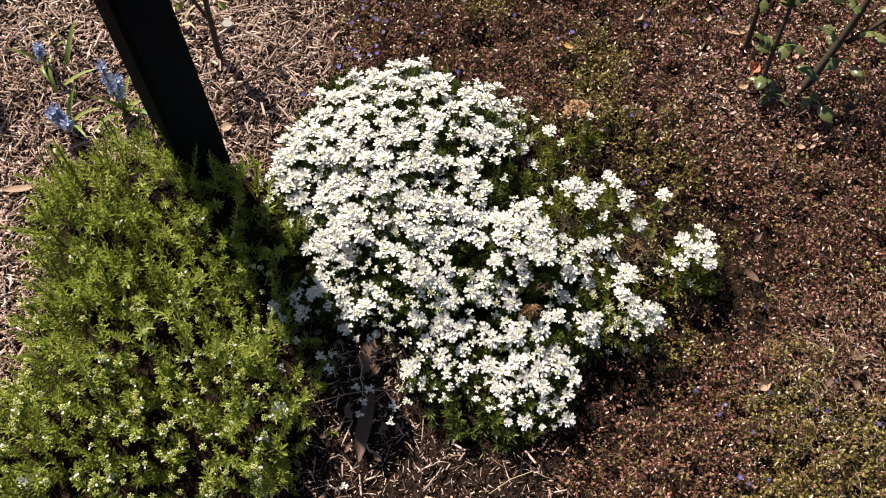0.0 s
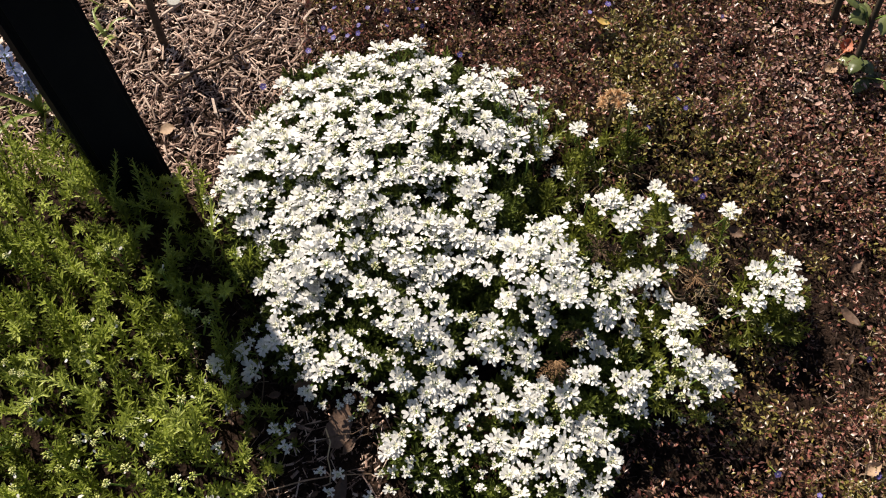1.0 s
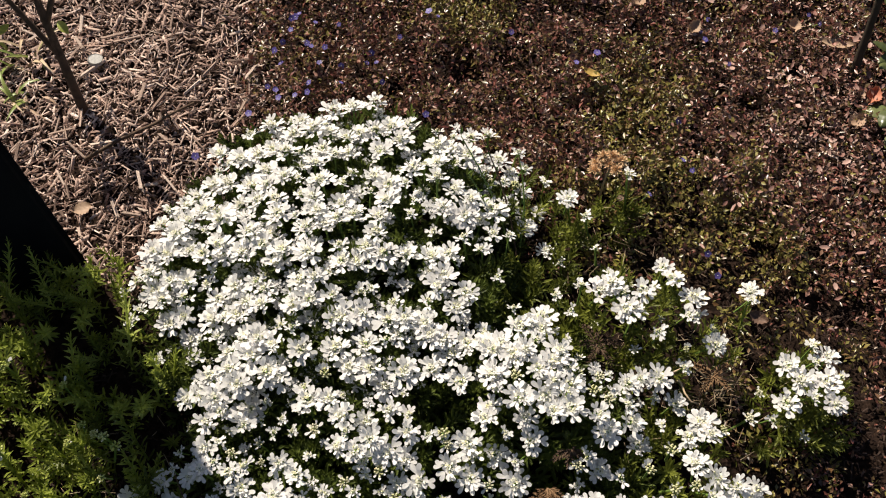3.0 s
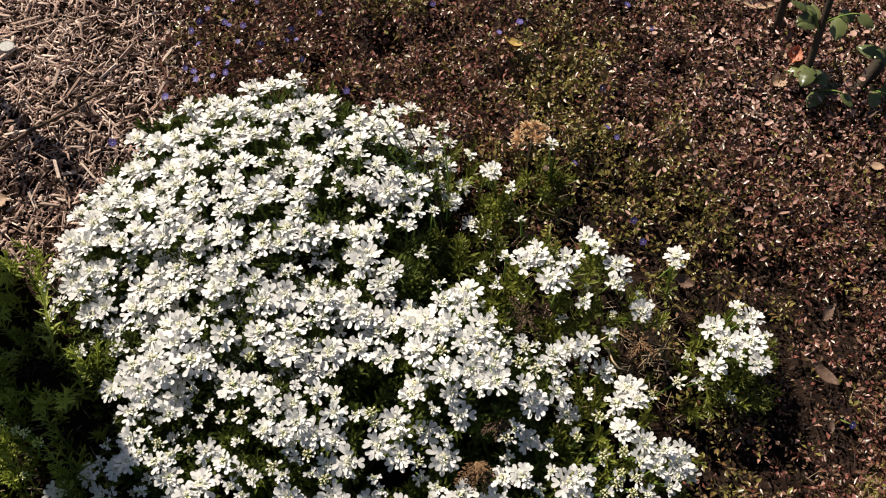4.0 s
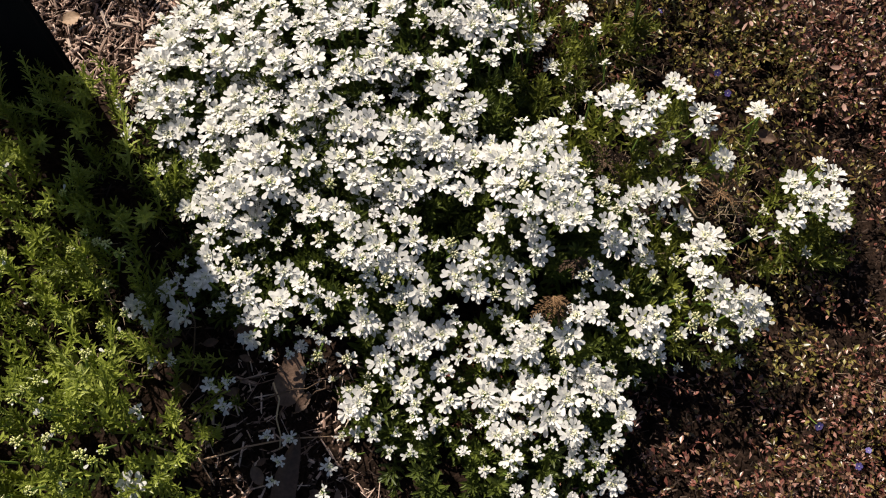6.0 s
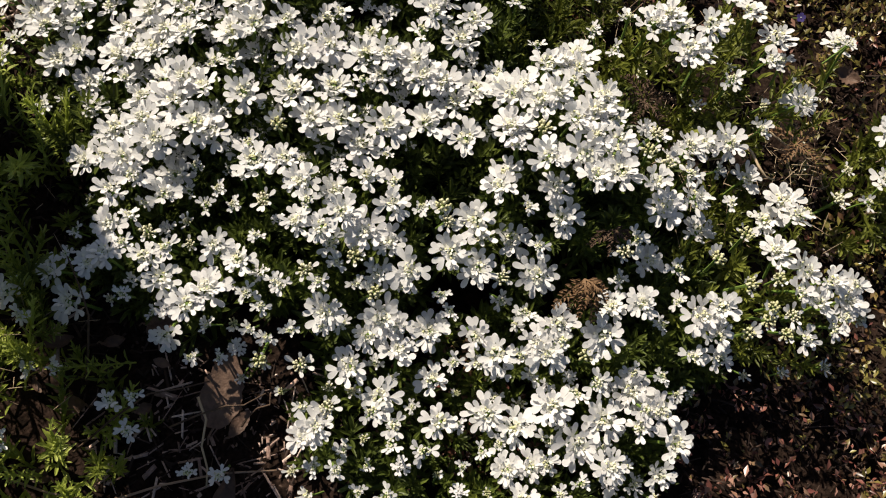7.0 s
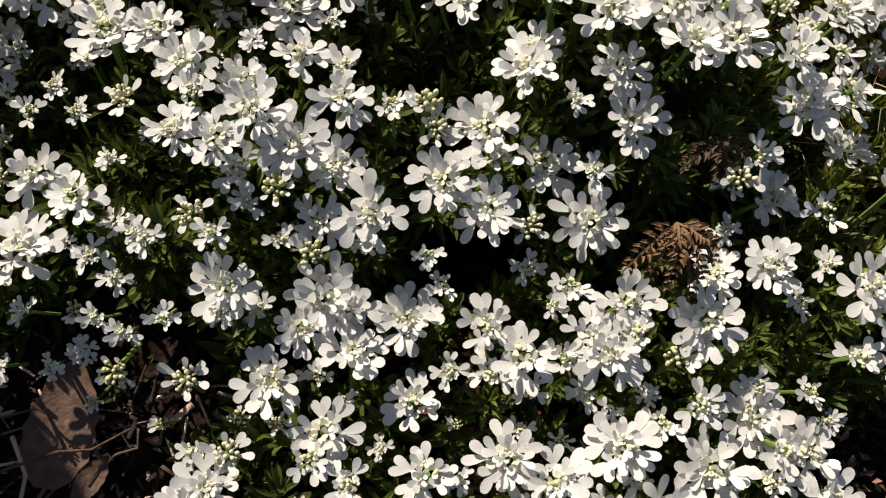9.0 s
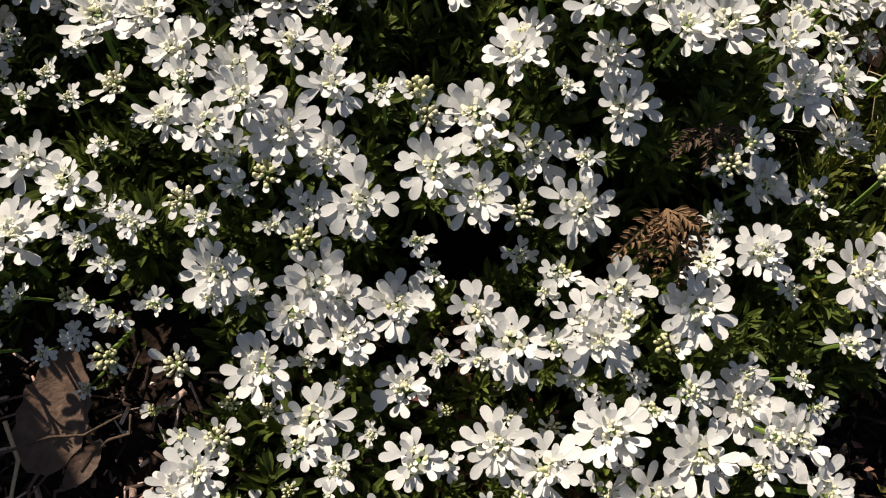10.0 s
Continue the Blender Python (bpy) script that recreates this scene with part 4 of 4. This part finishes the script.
DRY_TAN = material("tan_bract", [(0.6, 0.39, 0.22), (0.76, 0.56, 0.36), (0.5, 0.31, 0.16)], 0.7, "object", 260.0, 0.8, translucent=0.2, spec=0.2)
seed_head(0.251, 0.743, 0.078, 20, "dry tan seed head above the ground cover")

# ---- thin seed stalks at the back mound's edge ----
def seed_stalk(foot, tip, seed):
    rng = random.Random(seed)
    foot, tip = Vector(foot), Vector(tip)
    ob = thing("seed_stalk", Matrix.Identity(4), "thin dark upright seed stalk beside white flowers", "plant stem", "seed stalks")
    pts = [foot.lerp(tip, u) + Vector((0.006 * math.sin(3 * u), 0, 0)) for u in (0, 0.25, 0.5, 0.75, 1)]
    part("stalk", mesh_of("stalk", *tube(pts, [0.001, 0.001, 0.0009, 0.0007, 0.0005], 5), STALK if seed % 2 else BARK), ob)
    for k in range(9):
        u = 0.35 + 0.65 * k / 8
        i = min(3, int(u * 4))
        at = pts[i].lerp(pts[i + 1], u * 4 - i)
        part("pod", POD, ob, Matrix.Translation(at) @ Matrix.Rotation(rng.random() * 6.28, 4, "Z") @ Matrix.Rotation(-0.9, 4, "Y") @ Matrix.Scale(rng.uniform(0.7, 1.2), 4))


v, f = blade(0.008, 0.0022, 0.3, 0.2)
POD = mesh_of("pod", v, f, STALK)
seed_stalk((0.148, 0.665, 0.040), (0.097, 0.746, 0.130), 1)
seed_stalk((0.154, 0.660, 0.040), (0.118, 0.751, 0.120), 2)
seed_stalk((0.158, 0.670, 0.040), (0.153, 0.741, 0.110), 3)
seed_stalk((0.133, 0.675, 0.040), (0.103, 0.710, 0.120), 5)

# ---- small blue flowers of the ground cover ----
petals = Pile()
for k in range(5):
    v, f = petal(0.0052, 0.005, 0.15, 0.05)
    petals.add(placed(v, Matrix.Rotation(k * 2 * math.pi / 5, 4, "Z") @ Matrix.Translation((0.0006, 0, 0))), f)
BLUE_ME = petals.mesh("blue_flower", BLUE, True)
EYE_ME = mesh_of("flower_eye", *ball(0.0009, 0, 0, 0.0006), PETAL, True)
v, f = tube([(0.002, 0, -0.025), (0.0005, 0, -0.01), (0, 0, 0)], [0.0006, 0.0006, 0.0006], 4)
BLUE_STALK = mesh_of("stalk", v, f, STALK)
BLUES = [(84, 973), (168, 949), (239, 905), (399, 964), (391, 935), (387, 946), (475, 947), (413, 900), (519, 969), (529, 956), (-25, 868), (-30, 963), (2, 908), (-62, 881), (-74, 852), (-121, 825), (350, 761), (300, 733), (348, 626), (351, 662), (344, 824), (264, 918), (-94, 909), (40, 944), (-176, 781), (66, 811), (521, 436), (598, 266), (663, 259), (475, 248), (342, 774), (399, 310), (448, 186), (488, 182), (590, 278), (74, 981), (779, 856)]
blue_rng = random.Random(8)
extra_blues = [(blue_rng.uniform(-110, 20), blue_rng.uniform(840, 980)) for _ in range(20)] + [(blue_rng.uniform(400, 700), blue_rng.uniform(150, 330)) for _ in range(8)] + [(blue_rng.uniform(0, 600), blue_rng.uniform(980, 1150)) for _ in range(10)]
for x, y in BLUES + extra_blues:
    x, y = x / 1000, y / 1000
    z = max(0.032, dome(WHITE, x, y) + 0.008)
    n = (blue_rng.gauss(0, 0.35), -0.25 + blue_rng.gauss(0, 0.35), 1)
    flower = thing("blue_flower", Matrix.Translation((x, y, z)) @ turn_to(n, blue_rng.random() * 6) @ Matrix.Scale(blue_rng.uniform(0.45, 0.75), 4), "small violet-blue flower in the ground cover", "flower", "blue flowers", BLUE_ME)
    part("flower_eye", EYE_ME, flower, None, "tiny white eye")
    part("stalk", BLUE_STALK, flower)

# ---- squills and strap leaves beyond the post ----
def strap_mesh(length, width, arch):
    v, f = [], []
    for i in range(8):
        s = i / 7
        half = width / 2 * (1 - s ** 3) + 0.0003
        x, z = length * s * (0.35 + 0.4 * arch * s), length * (s - 0.75 * arch * s * s)
        v += [(x, half, z + half * 0.5), (x, 0, z), (x, -half, z + half * 0.5)]
    for i in range(7):
        a = i * 3
        f += [(a, a + 1, a + 4, a + 3), (a + 1, a + 2, a + 5, a + 4)]
    return mesh_of("strap_leaf", v, f, STRAP, True)


STRAPS = [strap_mesh(0.09, 0.009, 0.35), strap_mesh(0.11, 0.008, 0.7), strap_mesh(0.07, 0.008, 1.0)]
bell = Pile()
for k in range(6):
    v, f = petal(0.009, 0.0045, -0.5, 0.3)
    v[:3] = [(0, 0, 0)] * 3
    bell.add(placed(v, Matrix.Rotation(k * math.pi / 3, 4, "Z")), f)
BELL = welded(bell.mesh("floret", SKYBLUE, True))


def squill(x, y, seed, tall, spikes, leaves, lean=(0, 0)):
    rng = random.Random(seed)
    ob = thing("squill", pose(x, y, 0), "pale blue squill with strap leaves in the mulch", "flower", "squills")
    for k in range(leaves):
        part("strap_leaf", rng.choice(STRAPS), ob, pose(rng.uniform(-0.006, 0.006), rng.uniform(-0.006, 0.006), 0, 0, 0, rng.uniform(0, 360)) @ Matrix.Scale(rng.uniform(0.6, 1.1), 4))
    for s in range(spikes):
        top = Vector((lean[0] + rng.uniform(-0.02, 0.02), lean[1] + rng.uniform(-0.02, 0.02), tall * rng.uniform(0.8, 1.1)))
        part("flower_stalk", mesh_of("flower_stalk", *tube([(0, 0, 0), top * 0.5, top], [0.002, 0.0018, 0.0012], 6), STRAP), ob)
        for k in range(11):
            u = 0.5 + 0.5 * k / 10
            part("floret", BELL, ob, Matrix.Translation(top * u) @ turn_to((math.cos(k * 2.4), math.sin(k * 2.4), 0.35), rng.random()) @ Matrix.Scale(rng.uniform(0.8, 1.2), 4))


squill(-0.458, 0.763, 1, 0.085, 2, 8, (-0.004, 0.03))
squill(-0.536, 0.738, 2, 0.055, 3, 5, (-0.01, -0.005))
squill(-0.593, 0.852, 3, 0.04, 1, 3)
squill(-0.677, 0.806, 4, 0.05, 1, 4)


def leaf_tuft(x, y, seed, count, label, mats, size):
    rng = random.Random(seed)
    ob = thing("leaf_tuft", pose(x, y, 0), label, "plant")
    for k in range(count):
        me = rng.choice(STRAPS).copy()
        me.materials[0] = rng.choice(mats)
        part("strap_leaf", me, ob, pose(rng.gauss(0, 0.012), rng.gauss(0, 0.012), 0, rng.uniform(-20, 20), rng.uniform(0, 30), rng.uniform(0, 360)) @ Matrix.Scale(size * rng.uniform(0.5, 1.1), 4))


leaf_tuft(-0.553, 0.821, 5, 5, "thin yellow-green strap leaves in the mulch", [STRAP], 0.9)
leaf_tuft(-0.389, 0.884, 6, 16, "low tuft of dry grey-green and tan leaves", [STRAW, STRAP, TAN], 0.6)
leaf_tuft(-0.394, 0.939, 7, 14, "yellowing strap leaves in the mulch", [STRAP, STRAW], 0.65)
leaf_tuft(-0.458, 0.956, 8, 12, "yellowing strap leaves in the mulch", [STRAP, STRAW, DEAD], 0.6)
leaf_tuft(-0.587, 0.906, 9, 10, "yellow-green young leaves in the mulch", [STRAP, STRAW], 0.5)
leaf_tuft(-0.650, 0.727, 10, 8, "dry tan leaves in the mulch", [STRAW, TAN], 0.5)

# ---- pale round cap ----
bm = bmesh.new()
bmesh.ops.create_cone(bm, cap_ends=True, segments=28, radius1=0.0088, radius2=0.0086, depth=0.005)
top = [f for f in bm.faces if f.normal.z > 0.9]
bmesh.ops.inset_region(bm, faces=top, thickness=0.0014, depth=0)
bmesh.ops.translate(bm, verts=list({v for f in top for v in f.verts}), vec=(0, 0, -0.0008))
bmesh.ops.bevel(bm, geom=[e for e in bm.edges if len(e.link_faces) == 2 and e.calc_face_angle() > 1.0 and e.verts[0].co.z > 0], offset=0.0006, segments=2, affect="EDGES")
cap = bpy.data.meshes.new("cap")
bm.to_mesh(cap)
bm.free()
cap.materials.append(PALE)
thing("plastic_cap", pose(-0.309, 0.932, 0.012, -8, 6, 0), "pale grey round plastic cap lying on the mulch", "cap", data=cap)


# ---- a small shrub behind the post ----
def simple_leaf(name, length, width, mat):
    v, f = [], []
    for s, h in ((0, 0.05), (0.2, 0.36), (0.45, 0.5), (0.7, 0.42), (0.9, 0.2), (1, 0.02)):
        v += [(s * length, h * width, 0.14 * h * width + 0.18 * length * s * (1 - s)), (s * length, 0, 0.18 * length * s * (1 - s)), (s * length, -h * width, 0.14 * h * width + 0.18 * length * s * (1 - s))]
    for i in range(5):
        a = i * 3
        f += [(a, a + 1, a + 4, a + 3), (a + 1, a + 2, a + 5, a + 4)]
    return mesh_of(name, v, f, mat, True)


def bush(name, label, category, stems, seed, leaf_mes, bark, per_stem):
    """stems: (foot, middle, tip, radius); leaves sit along the upper part of each."""
    rng = random.Random(seed)
    ob = thing(name, Matrix.Identity(4), label, category)
    for foot, middle, tip, r, low in stems:
        foot, middle, tip = Vector(foot), Vector(middle), Vector(tip)
        pts = [foot * (1 - u) ** 2 + middle * 2 * u * (1 - u) + tip * u * u for u in [k / 10 for k in range(11)]]
        stem = part("stem", mesh_of("stem", *tube(pts, [r * (1 - 0.6 * k / 10) for k in range(11)], 8), bark, True), ob)
        for k in range(per_stem):
            u = low + (1 - low) * rng.random()
            i = min(9, int(u * 10))
            at = pts[i].lerp(pts[i + 1], u * 10 - i)
            a = rng.random() * 6.28
            out = Vector((math.cos(a), math.sin(a), rng.uniform(-0.2, 0.5)))
            at = at + out * rng.uniform(0.005, 0.05)
            part("leaf", rng.choice(leaf_mes), ob, Matrix.Translation(at) @ Matrix.Rotation(a, 4, "Z") @ Matrix.Rotation(rng.uniform(-0.6, 0.7), 4, "Y") @ Matrix.Rotation(rng.uniform(-0.7, 0.7), 4, "X") @ Matrix.Scale(rng.uniform(0.6, 1.15), 4))
    return ob


YOUNG = [simple_leaf("leaf", 0.026, 0.012, STRAP), simple_leaf("leaf", 0.02, 0.01, LEAF_LIGHT)]
bush("shrub", "small bare-stemmed shrub with a few yellow-green leaves", "shrub",
     [((-0.316, 0.866, -0.01), (-0.327, 0.905, 0.10), (-0.337, 0.96, 0.28), 0.006, 0.5), ((-0.322, 0.892, 0.07), (-0.37, 0.93, 0.13), (-0.43, 0.97, 0.25), 0.0035, 0.45),
      ((-0.325, 0.905, 0.11), (-0.30, 0.95, 0.16), (-0.25, 1.0, 0.26), 0.0035, 0.45)], 3, YOUNG, BARK, 16)

# ---- rose bush ----
def rose_leaf(length, width, seed):
    v, f = leaf_sheet(length, width, seed, -0.2, 0.045, 0.85)
    return mesh_of("leaf", [(x + length / 2, y, z) for x, y, z in v], f, ROSE_LEAF, True)


ROSE = [rose_leaf(0.034, 0.022, 61), rose_leaf(0.023, 0.014, 62), rose_leaf(0.03, 0.017, 63), rose_leaf(0.027, 0.019, 64)]
GREEN_BARK = material("rose_stem", [(0.02, 0.017, 0.01), (0.035, 0.024, 0.015), (0.045, 0.028, 0.02)], 0.75, "object", 40.0, 0.6, spec=0.4, bump=0.3, bump_scale=300.0)
ROSE_STEMS = [((0.562, 0.887, -0.01), (0.556, 0.908, 0.09), (0.535, 0.99, 0.36), 0.0055, 0.5), ((0.582, 0.820, -0.01), (0.578, 0.868, 0.10), (0.60, 0.98, 0.36), 0.0048, 0.5),
              ((0.629, 0.809, -0.01), (0.69, 0.845, 0.05), (0.76, 1.0, 0.34), 0.0088, 0.5), ((0.70, 0.868, 0.09), (0.75, 0.87, 0.16), (0.84, 0.90, 0.34), 0.005, 0.35)]
rose = bush("rose_bush", "glossy grey-green leaved rose bush with several brown stems", "shrub", ROSE_STEMS, 7, ROSE, GREEN_BARK, 6)
rose_rng = random.Random(17)


def on_stem(tip, low=0.03):
    """The point of the rose's stems nearest to a leaf's tip, somewhat below it."""
    best = None
    for foot, middle, top, r, _ in ROSE_STEMS:
        for k in range(1, 25):
            u = k / 24
            p = Vector(foot) * (1 - u) ** 2 + Vector(middle) * 2 * u * (1 - u) + Vector(top) * u * u
            d = (p - Vector(tip) + Vector((0, 0, low))).length
            if best is None or d < best[0]:
                best = (d, p)
    return best[1]


def rose_spray(tip, leaflets):
    """A compound leaf: a thin stalk with leaflets in pairs and one at its end."""
    foot, tip = on_stem(tip), Vector(tip)
    bow = (foot + tip) / 2 + Vector((0, 0, 0.012))
    pts = [foot * (1 - u) ** 2 + bow * 2 * u * (1 - u) + tip * u * u for u in (0, 0.2, 0.4, 0.6, 0.8, 1)]
    stalk = part("leaf_stalk", mesh_of("leaf_stalk", *tube(pts, [0.0011, 0.001, 0.0009, 0.0008, 0.0007, 0.0006], 5), STALK, True), rose)
    way = math.atan2(tip.y - foot.y, tip.x - foot.x)
    for k in range(leaflets):
        end = k == leaflets - 1
        u = 1.0 if end else 0.45 + 0.5 * (k // 2) / max(1, leaflets // 2)
        at = pts[min(4, int(u * 5))].lerp(pts[min(5, int(u * 5) + 1)], u * 5 - int(u * 5)) if not end else tip
        turn = way + (0 if end else (1.1 if k % 2 else -1.1) + rose_rng.uniform(-0.25, 0.25))
        m = Matrix.Translation(at) @ Matrix.Rotation(turn, 4, "Z") @ Matrix.Rotation(rose_rng.uniform(-0.3, 0.35), 4, "Y") @ Matrix.Rotation(rose_rng.uniform(-0.5, 0.5), 4, "X") @ Matrix.Scale(rose_rng.uniform(0.7, 1.0), 4)
        part("leaflet", rose_rng.choice(ROSE), stalk, m)


for tip in ((0.56, 0.865, 0.10), (0.60, 0.84, 0.12), (0.635, 0.815, 0.09), (0.60, 0.79, 0.05), (0.64, 0.86, 0.14), (0.69, 0.81, 0.11), (0.66, 0.775, 0.05),
            (0.585, 0.90, 0.16), (0.72, 0.84, 0.15), (0.665, 0.89, 0.18), (0.575, 0.825, 0.05), (0.61, 0.93, 0.2)):
    rose_spray(tip, rose_rng.choice((3, 3, 5)))

# ---- dry straw among the ground cover ----
def straw(name, label, places, count, seed):
    gen = np.random.RandomState(seed)
    cx = np.array(places, float)[gen.randint(0, len(places), count)]
    p = np.column_stack([cx[:, 0] + gen.normal(0, 1, count) * cx[:, 2], cx[:, 1] + gen.normal(0, 1, count) * cx[:, 2], 0.03 + gen.uniform(0, 0.014, count)])
    a = gen.uniform(0, 6.28, count)
    hint = np.stack([np.cos(a), np.sin(a), gen.normal(0, 0.25, count)], 1)
    up = np.column_stack([gen.normal(0, 0.3, count), gen.normal(0, 0.3, count), np.ones(count)])
    size = np.column_stack([gen.uniform(0.005, 0.02, count), np.full(count, 0.0003), np.full(count, 0.0003)])
    return tagged(new(name, scatter(name, CHIP_V, CHIP_F, turns_of(up, hint, size), p, STRAW)), label, "dry grass", kind="stuff")


straw("dry_grass", "thin dry straw lying over the ground cover", [(0.58, 0.34, 0.06), (0.66, 0.28, 0.07), (0.72, 0.36, 0.06), (0.33, 0.52, 0.03), (0.24, 0.53, 0.03), (0.25, 0.62, 0.05)], 900, 31)
straw("dry_grass", "thin dry stems lying under the candytuft", [(-0.2, 0.37, 0.025), (-0.2, 0.42, 0.03), (-0.24, 0.45, 0.03)], 70, 32)


# ---- fine dark litter on the bare soil ----
def shreds(count, seed):
    """Thin brown shreds of leaf and bark, wherever the soil shows between the plants."""
    gen = np.random.RandomState(seed)
    spots = []
    while len(spots) < count:
        x, y = gen.uniform(-0.62, 0.95), gen.uniform(0.0, 1.1)
        if gen.rand() > tended(x, y) or dome(BUDDING, x, y) > 0.05 or (dome(BUDDING, x, y) == 0 and covered(x, y) < 0.15 and not (-0.3 < x < 0.3 and y < 0.62)) or dome(WHITE, x, y) > 0.055:
            continue
        spots.append((x, y, lie(x, y) - 0.012 * covered(x, y) + gen.uniform(0, 0.006)))
    a = gen.uniform(0, 6.28, count)
    hint = np.stack([np.cos(a), np.sin(a), gen.normal(0, 0.3, count)], 1)
    up = np.column_stack([gen.normal(0, 0.5, count), gen.normal(0, 0.5, count), np.ones(count)])
    size = np.column_stack([gen.gamma(2.0, 0.0035, count).clip(0.002, 0.02), gen.uniform(0.0004, 0.0022, count), gen.uniform(0.0003, 0.0008, count)])
    return scatter("leaf_litter", CHIP_V, CHIP_F, turns_of(up, hint, size), np.array(spots), SHRED)


SHRED = material("litter_shred", [(0.012, 0.008, 0.006), (0.03, 0.018, 0.014), (0.055, 0.034, 0.026), (0.02, 0.012, 0.01), (0.13, 0.085, 0.066)], 0.8, "island", 20.0, 0.2, spec=0.2, grain=0.3, grain_scale=500.0)
tagged(new("leaf_litter", shreds(24000, 51)), "fine dark brown leaf litter on the soil", "litter", kind="stuff")


# ---- small fallen leaves round the foot of the rose ----
def fallen_rest(count, seed):
    gen = np.random.RandomState(seed)
    p = np.column_stack([gen.normal(0.6, 0.1, count), gen.normal(0.85, 0.1, count), 0.022 + gen.uniform(0, 0.014, count)])
    a = gen.uniform(0, 6.28, count)
    hint = np.stack([np.cos(a), np.sin(a), gen.normal(0, 0.3, count)], 1)
    up = np.column_stack([gen.normal(0, 0.5, count), gen.normal(0, 0.5, count), np.ones(count)])
    s = 0.003 + gen.gamma(1.5, 0.002, count).clip(0, 0.009)
    v, f = [(0, 0, 0), (0.3, 0.26, 0.08), (0.35, 0, 0.0), (0.3, -0.26, 0.08), (0.75, 0.22, 0.12), (0.75, 0, 0.05), (0.75, -0.22, 0.12), (1, 0, 0.16)], [(0, 2, 1), (0, 3, 2), (1, 2, 4), (2, 5, 4), (2, 3, 6), (2, 6, 5), (4, 5, 7), (5, 6, 7)]
    return scatter("fallen_leaves", v, f, turns_of(up, hint, np.column_stack([s, s * gen.uniform(0.6, 1.2, count), s])), p, PINK_LEAF)


PINK_LEAF = material("pinkish_dead_leaf", [(0.10, 0.042, 0.034), (0.26, 0.13, 0.105), (0.46, 0.29, 0.24), (0.16, 0.07, 0.056)], 0.5, "island", 40.0, 0.2, translucent=0.15, spec=0.4)
tagged(new("fallen_leaves", fallen_rest(1500, 53)), "small dry pinkish leaves scattered under the rose", "dead leaves", kind="stuff")

# ---- the larger wood chips of the mulch, piece by piece ----
gen = np.random.RandomState(77)
made = 0
one_chip = [mesh_of("wood_chip", np.array(CHIP_V) * (1, 1, 1), CHIP_F, CHIP_ONE)]
for k in range(5):
    wob = np.array(CHIP_V) + gen.normal(0, 0.09, (8, 3))
    one_chip.append(mesh_of("wood_chip", wob, CHIP_F, CHIP_ONE))
while made < 290:
    x, y = gen.uniform(-0.72, 0.2), gen.uniform(0.1, 1.12)
    if covered(x, y) > 0.4 or dome(WHITE, x, y) > 0.03 or dome(BUDDING, x, y) > 0.03 or (y < 0.4 and x > -0.24):
        continue
    big = gen.uniform(0.010, 0.034)
    m = Matrix.Translation((x, y, lie(x, y) + 0.011)) @ Euler((gen.normal(0, 0.25), gen.normal(0, 0.15), gen.uniform(0, 6.28))).to_matrix().to_4x4() @ Matrix.Diagonal((big, gen.uniform(0.0016, 0.0046), gen.uniform(0.0010, 0.0024), 1))
    part("wood_chip", one_chip[gen.randint(6)], ground, m)
    made += 1
